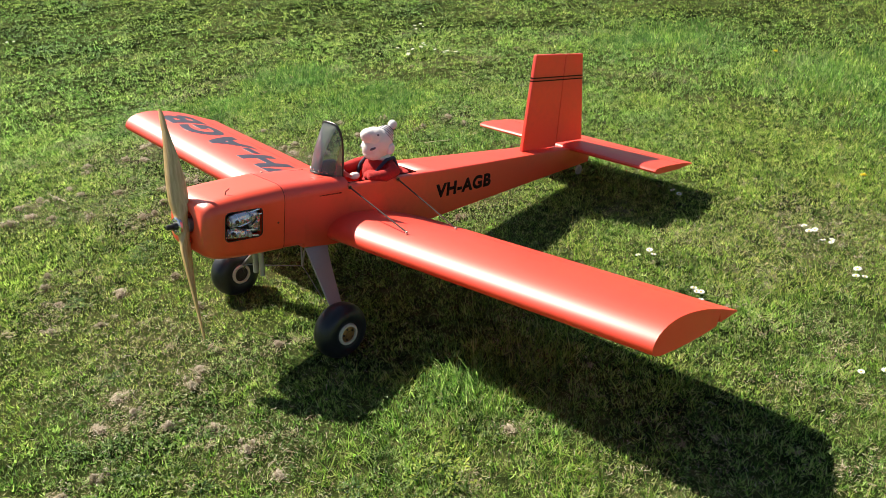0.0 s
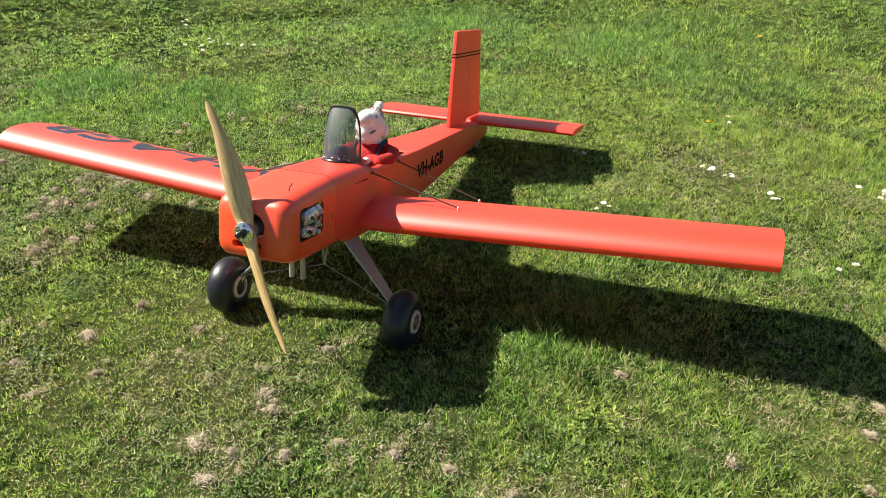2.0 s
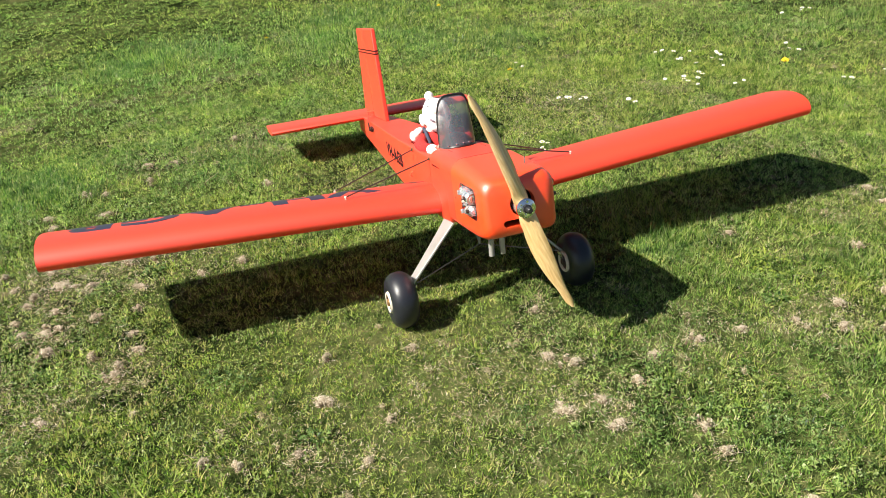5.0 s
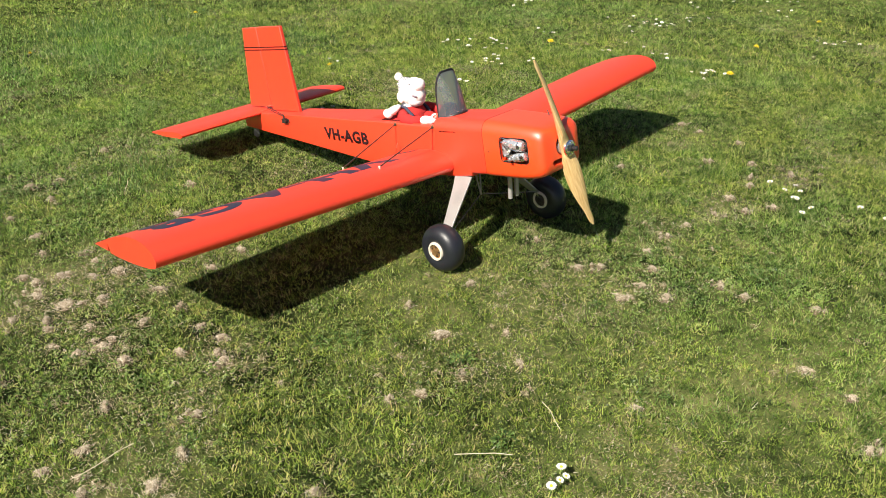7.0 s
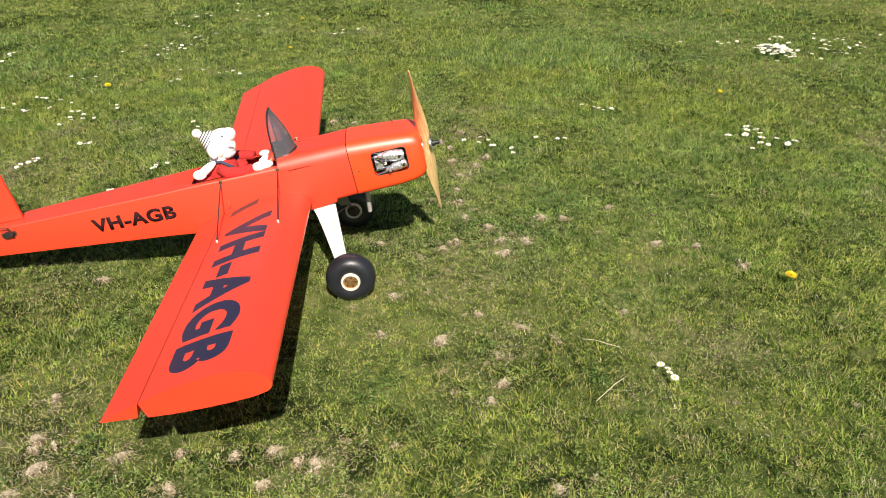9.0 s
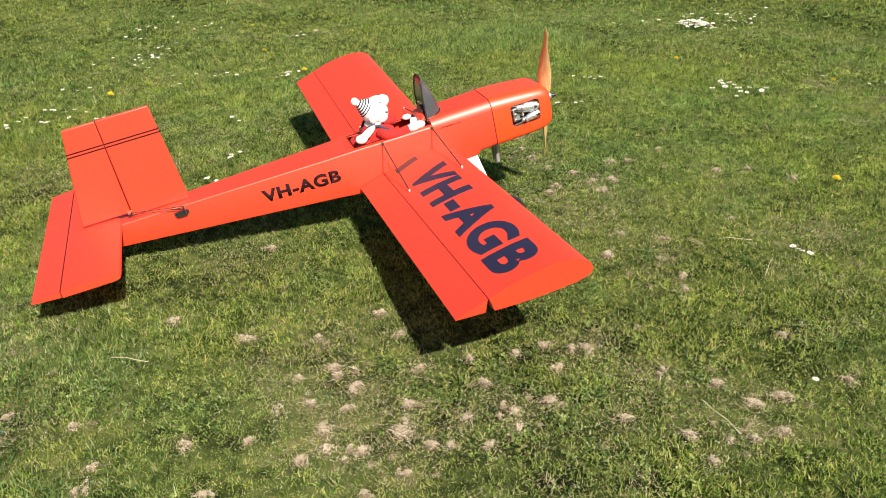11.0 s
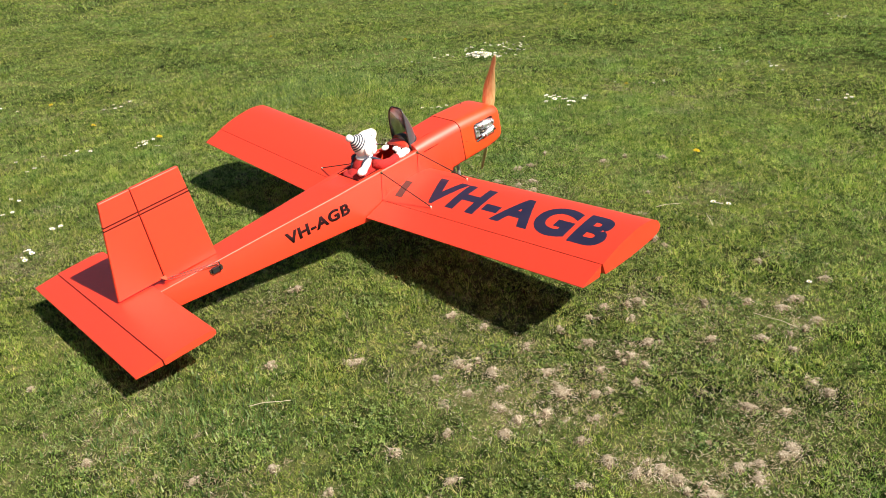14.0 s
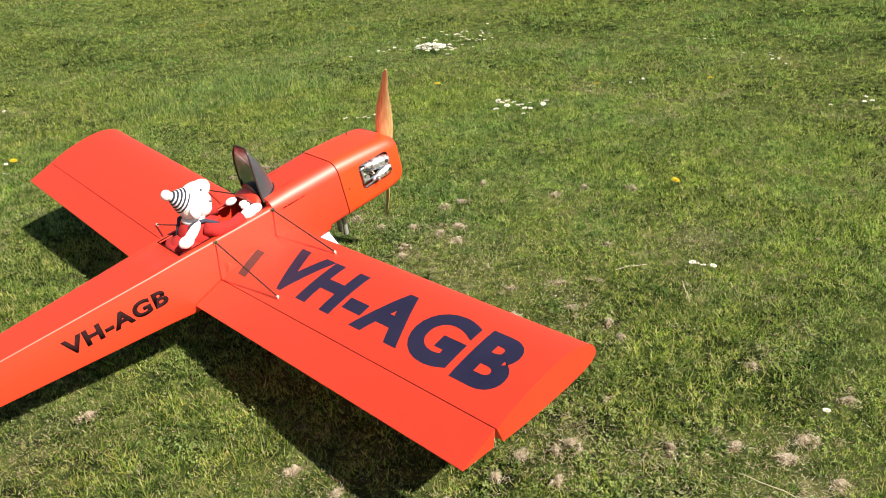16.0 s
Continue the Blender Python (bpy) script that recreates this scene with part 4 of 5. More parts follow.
# where scraps of dead grass lie: place and size
TUFTS_A = [(0.79, 0.26, 0.8), (-0.06, 0.92, 0.8), (-0.14, 1.59, 0.8), (-0.02, 1.56, 0.8), (0.21, 1.24, 0.8), (0.47, 0.94, 0.8), (0.57, 0.87, 0.8), (0.49, 0.77, 0.8), (0.43, 1.20, 0.8), (0.36, 1.35, 0.8), (0.46, 0.60, 0.8), (0.47, 1.11, 0.8), (0.19, 1.54, 0.8), (0.55, 1.34, 0.8), (0.48, -0.71, 0.8), (0.64, 0.97, 0.8), (-0.54, -1.49, 0.8), (-0.01, -1.63, 0.8), (0.08, -1.35, 0.8), (0.55, -1.31, 0.8), (0.42, -0.94, 0.8), (0.47, -0.86, 0.8), (0.57, -0.55, 0.8), (0.88, 0.26, 0.8), (1.09, 0.34, 0.8), (1.20, 0.00, 0.8), (1.35, -0.04, 0.8), (1.47, -0.22, 0.8), (0.94, -0.49, 0.8), (0.10, -0.56, 0.8), (0.29, -0.61, 1.0), (0.44, -0.46, 0.8), (0.59, -0.02, 1.2), (0.59, 0.08, 0.9), (0.15, -0.31, 0.9), (0.35, 0.03, 0.9), (0.41, 0.09, 0.8), (0.11, 0.10, 0.9), (0.47, 0.31, 0.9), (0.55, 0.21, 0.9), (-0.08, -1.16, 1.2), (-0.21, -1.23, 0.8), (-0.30, -1.37, 1.1), (-0.56, -1.36, 0.9), (0.69, 0.08, 1.0), (0.46, 0.46, 0.8)]
TUFTS_B = [(-1.61, -1.03, 0.8), (-1.81, -1.04, 0.8), (-1.98, -0.61, 0.8), (-1.80, -0.91, 0.8), (-1.55, -1.22, 0.8), (-0.92, -0.10, 0.8), (0.57, -1.58, 0.8), (-1.32, -0.54, 0.8), (-1.59, -1.31, 0.8), (-1.96, -0.07, 0.8), (0.19, -1.46, 0.8), (-0.64, -0.73, 1.0), (-0.61, -0.87, 0.8), (-1.09, -0.73, 1.2), (-0.87, -0.81, 0.8), (-0.61, -1.08, 1.2), (-0.45, -1.09, 0.6), (-0.86, -1.00, 1.1), (-0.97, -1.01, 0.9), (-0.82, -1.12, 1.2), (-0.96, -1.15, 0.9), (-0.87, -1.20, 0.8), (-0.69, -1.25, 1.1), (-0.75, -1.35, 1.5), (-1.05, -1.14, 1.0), (-0.95, -1.28, 1.1), (-0.87, -1.40, 1.3), (-0.96, -1.36, 0.9), (-1.03, -1.38, 1.0), (-1.15, -1.26, 0.8), (-0.78, -1.52, 0.9), (-1.32, -1.21, 0.8), (-0.90, -1.56, 0.7), (-1.05, -1.69, 0.9), (-0.92, -1.67, 1.0), (-0.91, -1.76, 1.2), (-0.86, -1.81, 1.4), (-0.86, -1.86, 1.1), (-1.39, -1.45, 0.9), (-1.29, -1.42, 0.8), (-0.20, -1.10, 0.9), (-0.13, -1.15, 0.7), (-0.30, -1.11, 0.8), (-0.45, -1.23, 0.8), (-0.42, -1.38, 1.3), (-0.44, -1.45, 0.8), (-0.14, -1.51, 0.9), (0.24, -1.57, 1.0), (0.33, -1.57, 1.0), (0.14, -1.71, 0.8), (0.24, -1.71, 0.9), (0.08, -1.69, 0.8), (-0.01, -1.75, 0.8), (-0.16, -1.89, 0.8), (-0.19, -1.95, 1.0), (-0.42, -1.81, 1.0), (-0.37, -1.90, 0.9), (-0.51, -2.00, 1.2), (-0.57, -2.00, 0.9), (-0.69, -1.94, 1.2), (-0.71, -2.01, 1.2), (-0.64, -1.97, 1.0), (-0.85, -1.95, 1.5), (-0.64, -1.46, 0.9), (-0.69, -1.44, 0.9)]
# drifts of the lawn: place, reach and strength
WORN = [(-0.80, -1.30, 0.24, 0.9), (-0.85, -0.88, 0.22, 0.6), (0.19, -1.55, 0.16, 0.6), (-0.17, -1.58, 0.15, 0.6), (-0.46, -1.90, 0.20, 0.7), (-0.44, -1.38, 0.14, 0.6), (-1.08, -0.12, 0.22, 0.5), (-1.73, 1.09, 0.35, 0.6), (-1.81, -0.97, 0.20, 0.5), (-1.94, -0.56, 0.20, 0.5),
        (0.44, 0.47, 0.16, 0.6), (-0.24, 1.37, 0.22, 0.45), (0.50, -0.67, 0.14, 0.6), (0.57, 1.34, 0.14, 0.9), (0.25, 0.05, 0.16, 0.5), (0.51, 0.83, 0.12, 0.6), (0.30, -0.23, 0.14, 0.5), (-0.07, -1.15, 0.16, 0.6), (0.52, -0.20, 0.18, 0.6), (0.48, 0.91, 0.14, 0.5), (0.60, 0.14, 0.14, 0.5), (1.22, -0.69, 0.18, 0.6), (0.37, -0.85, 0.12, 0.5), (-0.68, -1.96, 0.16, 0.8), (-0.86, -1.85, 0.16, 0.8)]
LUSH = [(-1.78, -2.42, 0.30, 0.9), (-1.76, -1.68, 0.28, 0.8), (-1.80, -1.45, 0.22, 0.6), (-1.70, -0.70, 0.30, 0.2), (-3.69, 0.33, 0.50, 0.8), (-3.10, 1.05, 0.45, 0.5), (-3.96, -1.02, 0.45, 0.6), (-1.16, -2.22, 0.24, 0.6), (-0.10, 0.67, 0.13, 1.0), (1.30, 2.93, 0.36, 0.9), (1.60, 2.72, 0.28, 0.6), (0.69, 2.88, 0.26, 0.5), (-4.30, 0.60, 0.50, 0.6), (-0.35, 0.72, 0.20, 0.6)]
LEAFY = [(0.66, 0.35, 0.22, 0.9), (0.09, -0.85, 0.10, 1.0), (0.44, -0.66, 0.12, 0.7), (0.20, 0.92, 0.10, 0.8), (0.50, 0.32, 0.14, 0.7), (0.76, -0.84, 0.14, 0.6), (-0.44, -1.50, 0.16, 0.5), (-0.66, -1.78, 0.15, 0.8), (-0.28, -1.64, 0.14, 0.7), (-0.60, -1.22, 0.11, 0.9), (-0.93, -1.12, 0.13, 0.8), (-1.29, -1.06, 0.14, 0.6), (-1.60, -1.28, 0.18, 0.6), (0.16, -1.42, 0.12, 0.6), (0.68, -1.40, 0.16, 0.6), (-0.71, -1.03, 0.10, 0.7), (-0.38, -1.15, 0.12, 0.7), (-0.45, -0.25, 0.20, 0.7)]


def spots(x, y, drifts):
    total = np.zeros(len(x))
    for cx, cy, reach, much in drifts:
        near = np.abs(x - cx) + np.abs(y - cy) < 3.2 * reach
        total[near] += much * np.exp(-((x[near] - cx) ** 2 + (y[near] - cy) ** 2) / reach ** 2)
    return total


def wear(x, y):
    """How worn the lawn is: in drifts, and round each scrap of dead grass."""
    return np.clip(spots(x, y, WORN) * (0.35 + 1.1 * field(x, y, 0.07, 15)) + spots(x, y, [(a, b, 0.045 * g, 0.75) for a, b, g in TUFTS_A + TUFTS_B]), 0, 1)


def leafiness(x, y):
    wild = 0.55 * field(x, y, 0.42, 21) + 0.45 * field(x, y, 0.13, 22)
    return np.clip(3.6 * (wild - 0.52) + spots(x, y, LEAFY) - 0.4 * np.clip(y - 0.6, 0, 1), 0, 1)


def blade_mesh(rng, x, y, ln, lean, az, w):
    n = len(x)
    dx, dy, dz = np.sin(lean) * np.cos(az), np.sin(lean) * np.sin(az), np.cos(lean)
    face = az + rng.normal(0, 0.6, n)
    wx, wy = -np.sin(face) * w / 2, np.cos(face) * w / 2
    z = np.full(n, GROUND - 0.002)
    p = np.empty((n, 3, 3))
    p[:, 0] = np.stack([x - wx, y - wy, z], 1)
    p[:, 1] = np.stack([x + wx, y + wy, z], 1)
    p[:, 2] = np.stack([x + ln * dx, y + ln * dy, z + ln * dz], 1)
    return p.reshape(-1, 3)


def blades(seed, r0, r1, tufts, each, length, width, spread):
    """Tufts of blades that lean out from their middles, taller in lush drifts, sparse in worn and leafy ones."""
    rng, x, y = sow(seed, r0, r1, tufts)
    here = rng.random(tufts) < np.where(walked(x, y), 1.0, 0.10)
    x, y = x[here], y[here]
    lush = 0.5 * field(x, y, 0.55, 11) + 0.5 * field(x, y, 0.14, 12) + 0.45 * spots(x, y, LUSH)
    lush = lush + 0.22 * np.clip(y + 0.2, 0, 1) + 0.15 * np.clip(-1.2 - x, 0, 1) * (y > -1.0)
    bare = 0.55 * field(x, y, 0.30, 13) + 0.45 * field(x, y, 0.10, 14)
    worn = wear(x, y)
    keep = rng.random(len(x)) < np.clip(1.78 - 1.30 * bare, 0.60, 1) * (1 - 0.50 * worn) * (1 - 0.22 * leafiness(x, y))
    x, y, lush = x[keep], y[keep], (lush * (1 - 0.5 * worn))[keep]
    big = np.exp(rng.normal(0, 0.30, len(x)))
    x, y, lush, big = (np.repeat(v, each) for v in (x, y, lush, big))
    n = len(x)
    az = rng.uniform(0, 2 * np.pi, n)
    out = np.abs(rng.normal(0, 1, n))
    x, y = x + spread * out * np.cos(az), y + spread * out * np.sin(az)
    ln = length * big * (0.50 + 0.95 * lush ** 2.0) * rng.uniform(0.5, 1.2, n)
    az = az + rng.normal(0, 0.7, n)
    lean = np.radians(np.clip(28 + 27 * out + rng.normal(0, 12, n), 3, 84))
    return blade_mesh(rng, x, y, ln, lean, az, width * rng.uniform(0.6, 1.4, n))


def lush_blades(seed):
    """Longer, deeper green blades in the drifts that the mower has spared or that are well fed."""
    rng = np.random.default_rng(seed)
    rows = []
    for cx, cy, reach, much in LUSH:
        n = int(min(11000, 80000 * reach ** 2 * much))
        x, y = cx + rng.normal(0, 0.62 * reach, n), cy + rng.normal(0, 0.62 * reach, n)
        keep = rng.random(n) < 0.25 + 1.1 * field(x, y, 0.10, 16)
        x, y = x[keep], y[keep]
        n = len(x)
        wide = 0.0034 if math.hypot(cx, cy) < 1.2 else 0.0062
        lean = np.radians(np.clip(np.abs(rng.normal(26, 18, n)), 2, 78))
        rows.append(blade_mesh(rng, x, y, rng.uniform(0.016, 0.040, n), lean, rng.normal(1.2, 1.3, n), wide * rng.uniform(0.6, 1.3, n)))
    return np.concatenate(rows)


near = np.concatenate([blades(1, 0, 2.8, 168000, 6, 0.0225, 0.0040, 0.010), blades(2, 2.8, 4.2, 56000, 7, 0.027, 0.0050, 0.013)])
far = np.concatenate([blades(3, 4.2, 9.0, 142000, 7, 0.0235, 0.0064, 0.026), blades(4, 9.0, 16.0, 120000, 5, 0.030, 0.0145, 0.06)])
triangles("grass", near, GRASS, "short mown lawn grass, fresh green with dry blades", "grass")
triangles("grass", far, GRASS, "lawn grass further off, fresh green with yellowish drifts", "grass")
triangles("lush_grass", lush_blades(6), LUSH_GRASS, "taller deep green grass in lush drifts", "grass")


def straws(rng, x, y, z, long, thin):
    n = len(x)
    az, ln, w = rng.uniform(0, 2 * np.pi, n), rng.uniform(*long, n), rng.uniform(*thin, n)
    rise = rng.normal(0, 0.35, n)
    d = np.stack([np.cos(az) * ln, np.sin(az) * ln, rise * ln], 1)
    s = np.stack([-np.sin(az) * w, np.cos(az) * w, 0 * w], 1)
    c = np.stack([x, y, z], 1)
    return np.stack([c - d - s, c - d + s, c + d], 1).reshape(-1, 3)


def thatch(seed, r0, r1, count):
    """Loose dry clippings that lie in worn drifts."""
    rng, x, y = sow(seed, r0, r1, count)
    here = walked(x, y)
    x, y = x[here], y[here]
    worn = 0.5 * field(x, y, 0.34, 41) + 0.3 * field(x, y, 0.12, 42) + 0.2 * field(x, y, 0.05, 43)
    here = rng.random(len(x)) < np.clip(5.0 * (worn - 0.63), 0.08, 0.8) + 0.85 * wear(x, y)
    x, y = x[here], y[here]
    return straws(rng, x, y, GROUND + rng.uniform(0.003, 0.017, len(x)), (0.003, 0.0090), (0.0005, 0.0012))


def wisps(seed, count):
    """Small matted wisps of dry fibre, thickest where the lawn is worn."""
    rng, x, y = sow(seed, 0.1, 3.6, count)
    here = walked(x, y)
    x, y = x[here], y[here]
    here = rng.random(len(x)) < 0.05 + 0.75 * spots(x, y, WORN)
    x, y = x[here], y[here]
    size = rng.uniform(0.004, 0.013, len(x))
    x, y, size = (np.repeat(v, 46) for v in (x, y, size))
    n = len(x)
    return straws(rng, x + size * rng.normal(0, 1.3, n), y + size * rng.normal(0, 0.8, n), GROUND + rng.uniform(0.008, 0.019, n), (0.003, 0.010), (0.0004, 0.0010))


triangles("dry_clippings", np.concatenate([thatch(51, 0.1, 4.2, 1300000), wisps(52, 3400)]), STRAW, "dry pale clippings and thatch strewn in worn drifts", "dry grass")


def clover(seed, r0, r1, count):
    """Three-leaved clover and small weed leaves in patches, low among the blades; a leaf is a folded kite."""
    rng, x, y = sow(seed, r0, r1, count)
    here = walked(x, y)
    x, y = x[here], y[here]
    much, r = leafiness(x, y), np.hypot(x, y)
    here = rng.random(len(x)) < (0.30 + 0.65 * much) * (1 - 0.6 * wear(x, y)) * np.minimum(1, 2.2 / np.maximum(r, 0.1)) ** 2
    x, y, much, r = x[here], y[here], much[here], r[here]
    n = len(x)
    out = []
    z = GROUND + rng.uniform(0.005, 0.021, n)
    base = rng.uniform(0, 2 * np.pi, n)
    size = rng.uniform(0.0036, 0.0090, n) * (0.75 + 0.35 * much) * np.maximum(1, r / 3.0)
    tip = rng.normal(0, 0.42, (n, 2))
    for k in range(3):
        a = base + 2 * np.pi * k / 3 + rng.normal(0, 0.25, n)
        c, s = np.cos(a), np.sin(a)
        def at(u, v, up):
            px, py = size * (u * c - v * s), size * (u * s + v * c)
            return np.stack([x + px, y + py, z + px * tip[:, 0] + py * tip[:, 1] + up * size], 1)
        root, left, right, end = at(0.05, 0, 0), at(0.62, -0.42, 0.16), at(0.62, 0.42, 0.16), at(1.08, 0, -0.04)
        out += [np.stack([root, left, end], 1), np.stack([root, end, right], 1)]
    return np.concatenate(out).reshape(-1, 3)


triangles("clover", clover(31, 0.0, 8.8, 1250000), CLOVER, "low clover and weed leaves spread through the lawn", "clover")


# broad-leaved weeds in the turf
def weed(seed, leaves, reach, height, long, mat, label):
    """A low rosette: folded, pointed leaves on short stalks round one root."""
    rng = random.Random(seed)
    bm = bmesh.new()
    for k in range(leaves):
        a, q = rng.uniform(0, 2 * math.pi), rng.random() ** 0.7
        foot = Vector((math.cos(a), math.sin(a), 0)) * reach * 0.72 * q + Vector((0, 0, 0.006 + height * rng.uniform(0.35, 1.0) * (1 - 0.6 * q * q)))
        b = a + rng.gauss(0, 0.7)
        ahead, aside = Vector((math.cos(b), math.sin(b), rng.gauss(0.30, 0.35))), Vector((-math.sin(b), math.cos(b), rng.gauss(0, 0.25)))
        ln = long * rng.uniform(0.55, 1.15)
        w = ln * rng.uniform(0.15, 0.24)
        p = [foot, foot + ahead * ln * 0.45, foot + ahead * ln - Vector((0, 0, 0.28 * ln))]
        side = [p[1] + aside * w + Vector((0, 0, 0.35 * w)), p[1] - aside * w + Vector((0, 0, 0.35 * w))]
        v0, v1, v2, s0, s1 = (bm.verts.new(c) for c in (*p, *side))
        for f in ((v0, v1, s0), (v1, v2, s0), (v0, s1, v1), (v1, s1, v2)):
            bm.faces.new(f)
    bmesh.ops.create_cone(bm, cap_ends=True, segments=6, radius1=0.006, radius2=0.003, depth=0.014, matrix=Matrix.Translation((0, 0, 0.006)))
    return tagged(part("weed_plant", bm, mat, None, "", 0), label, "weed", "lawn weeds")


WEEDS = [weed(71, 90, 0.062, 0.016, 0.0125, WEED_LEAF, "low dark green broad-leaved weed in the lawn"), weed(72, 60, 0.050, 0.014, 0.0160, WEED_LEAF, "low dark green broad-leaved weed in the lawn"), weed(73, 64, 0.075, 0.030, 0.0160, YELLOW_WEED, "bushy yellow-green young weed in the lawn")]
PLACES = [[(0.09, -0.85), (0.71, 0.33), (0.70, 0.17), (0.50, 0.32), (0.78, 0.12), (-0.68, -1.81), (-0.60, -1.25), (-0.91, -1.14), (0.68, -1.40), (-0.38, -1.15), (0.12, -0.80), (-0.64, -1.20)],
          [(0.39, 1.27), (0.62, 0.50), (0.37, 0.79), (0.55, -0.13), (0.44, -0.66), (0.76, -0.84), (-0.44, -1.46), (-1.64, -1.28), (-0.28, -1.61), (0.16, -1.42), (-1.29, -1.06), (-0.71, -1.03), (-0.17, -1.39), (0.04, -0.90)],
          [(0.20, 0.97), (0.29, 0.93), (0.24, 0.88), (0.36, 1.06), (0.17, 0.90)]]
rng = random.Random(23)
for kind, places in zip(WEEDS, PLACES):
    for k, (x, y) in enumerate(places):
        m = pose(x, y, GROUND, 0, 0, rng.uniform(0, 360))
        ob = copy_thing(kind, m) if k else kind
        ob.matrix_basis = m
        ob.scale = [rng.uniform(0.75, 1.15)] * 3


# dead grass tufts lying on the lawn
def tuft(seed):
    """A matted clod of dead grass: a crumbly brown core under loose, bent, pale fibres."""
    rng = random.Random(seed)
    bm = bmesh.new()
    wads = [(0, 0, rng.uniform(0.016, 0.022), rng.uniform(0.009, 0.015))]
    wads += [(rng.gauss(0, 0.020), rng.gauss(0, 0.013), rng.uniform(0.008, 0.015), rng.uniform(0.007, 0.012)) for _ in range(rng.randint(2, 5))]
    for cx, cy, size, high in wads:
        loops = []
        for q in range(4):
            r, z = 0.72 * size * math.cos(q * 0.48), high * math.sin(q * 0.50)
            loops.append([(cx + r * f * math.cos(a), cy + r * f * math.sin(a), z * rng.uniform(0.8, 1.15)) for a, f in ((2 * math.pi * k / 9, rng.uniform(0.75, 1.15)) for k in range(9))])
        rings(bm, loops)
    core = len(bm.faces)
    drift = rng.uniform(0, math.pi)
    for k in range(520):
        cx, cy, size, high = wads[0 if rng.random() < 0.45 else rng.randrange(len(wads))]
        a, q = rng.uniform(0, 2 * math.pi), abs(rng.gauss(0, 0.85))
        p = Vector((cx + size * q * math.cos(a), cy + size * q * math.sin(a), 0.010 + high * max(-0.1, 1.0 - 0.6 * q * q) * rng.uniform(0.6, 1.2)))
        b = a + rng.gauss(0, 0.9) if rng.random() < 0.22 else drift + rng.gauss(0, 1.0)
        ln = rng.uniform(0.012, 0.026) if k % 5 == 0 else rng.uniform(0.003, 0.009)
        d = Vector((math.cos(b), math.sin(b), rng.gauss(0.0, 0.30))) * ln
        w = Vector((-math.sin(b), math.cos(b), rng.uniform(-0.8, 0.8))) * rng.uniform(0.0004, 0.0010)
        mid, end = p + 0.5 * d + Vector((0, 0, 0.16 * ln)), p + d - Vector((0, 0, 0.15 * ln))
        back = p - 0.5 * d
        vs = [bm.verts.new(c) for c in (back, mid - 0.5 * d - w, end - 0.5 * d, mid - 0.5 * d + w)]
        bm.faces.new((vs[0], vs[1], vs[3]))
        bm.faces.new((vs[1], vs[2], vs[3]))
    for n, f in enumerate(bm.faces):
        f.material_index = 1 if n < core else 0
    ob = part("dead_grass_tuft", bm, [STRAW_TUFT, SOIL], None, "", 0)
    return tagged(ob, "dry pale-brown tuft of dead grass lying on the lawn", "grass tuft", "dead grass tufts")


first = [tuft(k) for k in range(9)]
rng = random.Random(9)
for k, (x, y, g) in enumerate(TUFTS_A + TUFTS_B):
    m = pose(x, y, GROUND + 0.001, 0, 0, rng.uniform(0, 360))
    ob = first[k] if k < 9 else copy_thing(first[k % 9], m)
    ob.matrix_basis = m
    ob.scale = (g * rng.uniform(0.7, 1.15), g * rng.uniform(0.6, 0.95), rng.uniform(0.55, 1.05))


# flowers
def petal_ring(bm, count, r0, r1, z0, z1, width):
    for k in range(count):
        a = 2 * math.pi * k / count
        c, s = math.cos(a), math.sin(a)
        pts = [(r0, 0, z0), (0.6 * r0 + 0.4 * r1, -width, 0.5 * (z0 + z1)), (r1, -0.5 * width, z1), (r1, 0.5 * width, z1), (0.6 * r0 + 0.4 * r1, width, 0.5 * (z0 + z1))]
        vs = [bm.verts.new((c * u - s * v, s * u + c * v, z)) for u, v, z in pts]
        bm.faces.new(vs)
        bm.faces.new([bm.verts.new(v.co - Vector((0, 0, 0.0006))) for v in vs[::-1]])


def daisy():
    e = tagged(new("daisy"), "small white lawn daisy with a yellow centre in short grass", "flower", "daisies")
    bm = bmesh.new()
    tube(bm, [(0.004, 0, 0), (0.002, 0.001, 0.022), (0, 0, 0.038)], 0.0009, 5)
    part("stem", bm, STEM, e)
    bm = bmesh.new()
    petal_ring(bm, 15, 0.003, 0.0115, 0.0385, 0.0405, 0.0016)
    petal_ring(bm, 13, 0.003, 0.0105, 0.0395, 0.0425, 0.0016)
    part("petals", bm, PETAL, e, "white petals", 0)
    bm = bmesh.new()
    ball(bm, (0, 0, 0.0405), 0.0036, (1, 1, 0.6), seg=8)
    part("flower_centre", bm, YOLK, e, "yellow centre")
    return e


def dandelion():
    e = tagged(new("dandelion"), "bright yellow dandelion flower in the lawn", "flower", "dandelions")
    bm = bmesh.new()
    tube(bm, [(0.004, 0, 0), (0.002, 0.001, 0.022), (0, 0, 0.040)], 0.0015, 5)
    part("stem", bm, STEM, e)
    bm = bmesh.new()
    for j, (n, r) in enumerate(((22, 0.019), (18, 0.015), (12, 0.010))):
        petal_ring(bm, n, 0.002, r, 0.040 + 0.003 * j, 0.044 + 0.004 * j, 0.0016)
    part("petals", bm, YOLK, e, "yellow petals", 0)
    return e


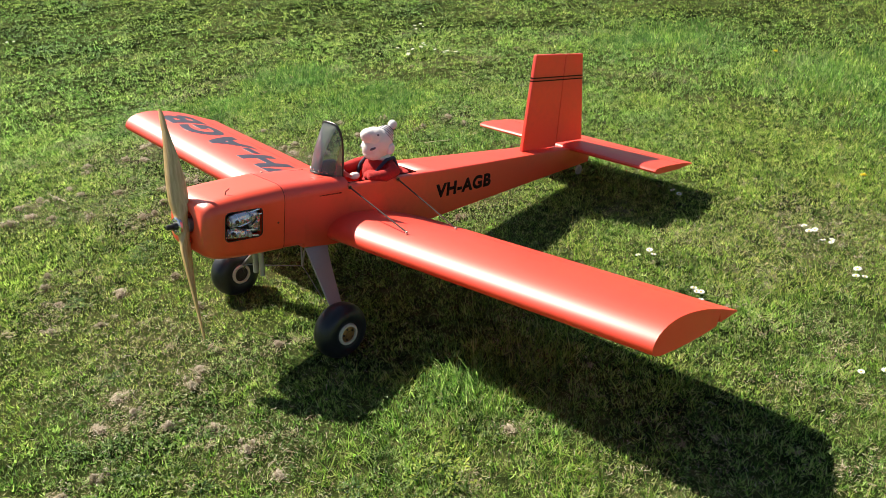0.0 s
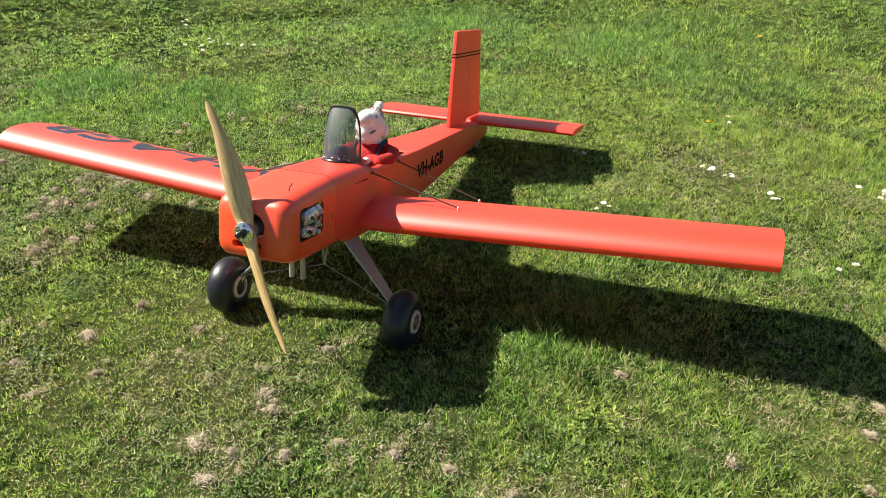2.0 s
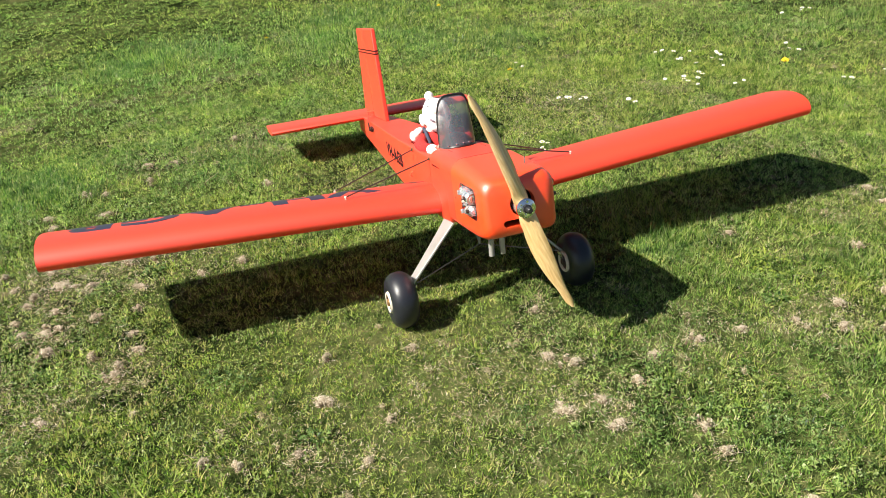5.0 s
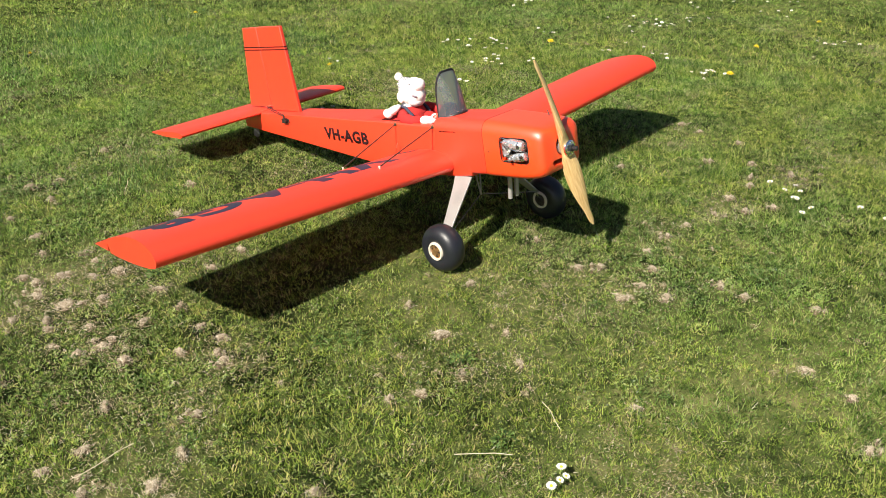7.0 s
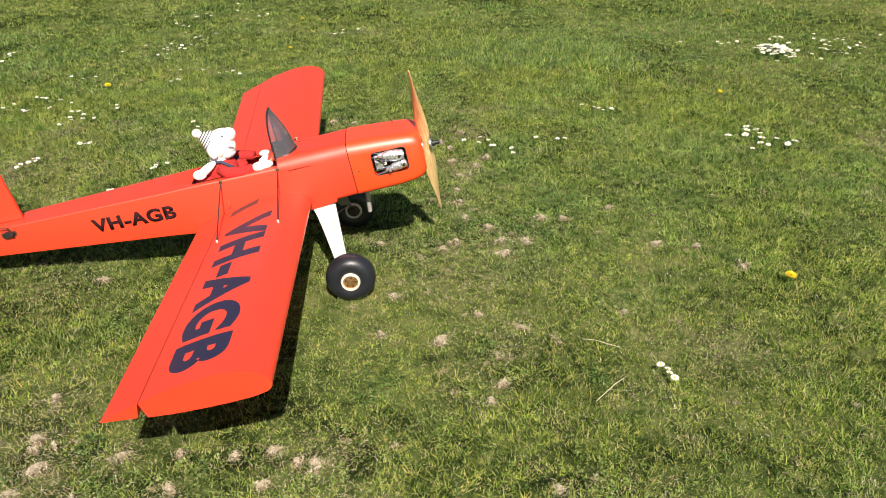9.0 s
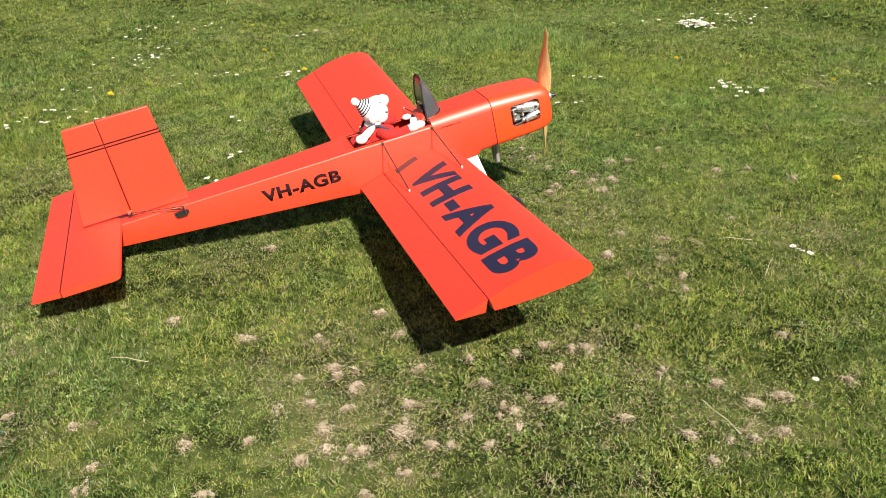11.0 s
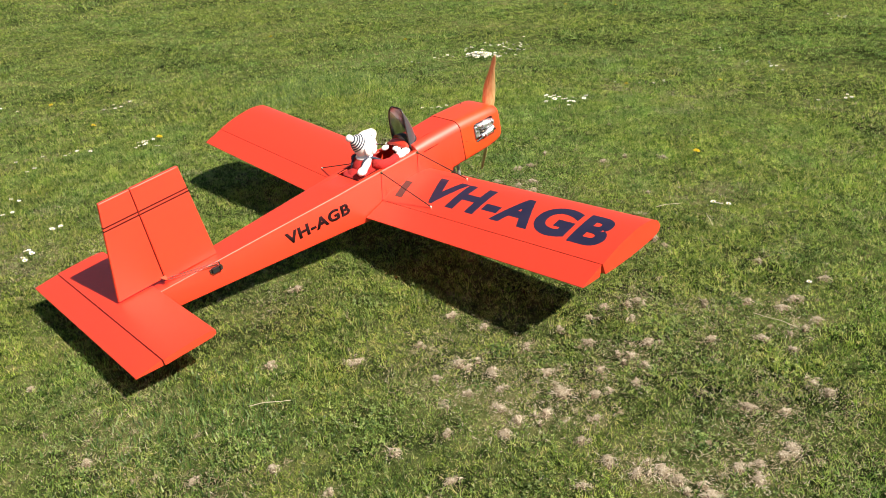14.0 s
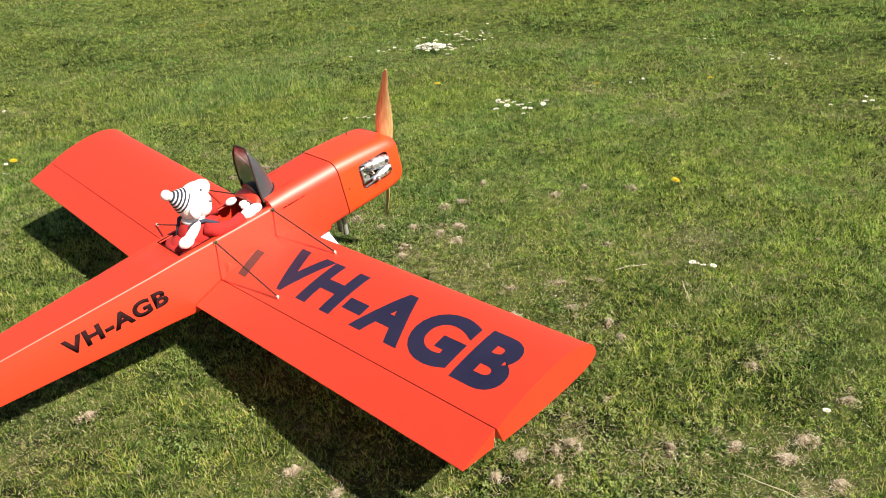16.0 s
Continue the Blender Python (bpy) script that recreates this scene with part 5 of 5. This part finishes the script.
DAISIES_A = [(-2.64, -2.19, 9, 0.10), (-2.77, -1.95, 4, 0.08), (-1.08, 0.69, 3, 0.04), (-0.98, 0.94, 3, 0.05), (-1.60, 0.47, 2, 0.05), (-0.96, -5.16, 2, 0.05), (-1.91, 2.01, 12, 0.22), (-1.61, 1.77, 4, 0.08), (-1.39, 1.29, 3, 0.05), (-1.40, 1.92, 2, 0.03), (-2.29, 1.03, 2, 0.04), (0.62, 1.13, 6, 0.06), (-2.13, 1.89, 3, 0.10), (-1.54, 1.71, 4, 0.10), (-1.28, 3.24, 9, 0.25), (-0.45, 2.35, 6, 0.10), (0.88, 1.07, 3, 0.08), (-2.41, 3.12, 4, 0.10), (-0.13, 3.57, 5, 0.20), (-1.20, 2.37, 2, 0.05), (-0.86, 2.59, 4, 0.10), (-1.36, 3.10, 9, 0.40), (-1.39, 3.98, 3, 0.10), (-0.77, 4.08, 4, 0.12), (-0.47, 2.42, 5, 0.12), (-1.18, 3.49, 4, 0.15), (-1.74, 2.46, 3, 0.10), (-0.90, 1.52, 2, 0.05), (1.01, 1.12, 2, 0.03), (-3.15, -2.70, 4, 0.10)]
DAISIES_B = [(2.83, 2.64, 52, 0.10), (2.90, 2.66, 26, 0.26), (3.35, 2.95, 12, 0.20), (3.29, 2.65, 12, 0.25), (2.03, 0.99, 16, 0.16), (2.55, 2.90, 3, 0.08), (2.29, 2.91, 2, 0.05), (1.36, 1.57, 5, 0.08), (0.95, -0.89, 4, 0.035), (0.45, -1.57, 1, 0.0), (3.96, 0.45, 7, 0.15), (2.90, 0.94, 6, 0.15), (4.25, 1.10, 4, 0.12), (-1.62, 1.10, 6, 0.07), (6.52, 1.11, 5, 0.20), (3.16, -0.39, 4, 0.12), (-0.92, 0.99, 1, 0.0), (-0.93, 4.57, 4, 0.12), (-1.33, 4.24, 5, 0.10)]
DANDELIONS = [(-2.23, 0.99), (-2.11, -4.14), (-3.86, -0.19), (-4.09, 1.16), (-0.47, 4.03), (-0.51, 3.12), (1.58, -0.35), (2.13, 1.81), (6.00, 3.55), (5.68, 4.07), (2.95, 3.84), (2.71, 0.96), (3.24, 0.49), (5.65, 0.41), (2.24, 5.22), (-0.33, 2.44), (-1.56, 2.32)]


def plant(made, x, y, rng, grow=1.0):
    m = pose(x, y, GROUND, rng.uniform(-14, 14), rng.uniform(-14, 14), rng.uniform(0, 360))
    ob = copy_thing(made[0], m) if made[1] else made[0]
    ob.matrix_basis = m
    ob.scale = [rng.uniform(0.8, 1.2) * grow] * 3
    made[1] = True


rng = random.Random(17)
made = [daisy(), False]
for x, y, count, spread in DAISIES_A + DAISIES_B:
    for k in range(count):
        plant(made, x + rng.gauss(0, spread * 0.6), y + rng.gauss(0, spread * 0.6), rng, 1.35 if count > 12 else 1.0)
made = [dandelion(), False]
for x, y in DANDELIONS:
    plant(made, x, y, rng)

# pale stalks lying on the lawn
for a, b in (((-1.51, -0.73), (-1.40, -0.80)), ((0.75, -0.67), (0.86, -0.73)), ((0.72, -0.99), (0.83, -0.89)), ((0.10, -1.70), (0.09, -1.54))):
    bm = bmesh.new()
    pa, pb = Vector((*a, 0.004)), Vector((*b, 0.006))
    tube(bm, [pa, pa.lerp(pb, 0.35) + Vector((0.004, 0.004, 0.003)), pa.lerp(pb, 0.7) + Vector((-0.003, 0.002, 0.002)), pb], 0.0011, 6)
    tagged(part("dry_stalk", bm, STRAW_STALK), "pale dry stalk lying on the grass", "stalk", "dry stalks")
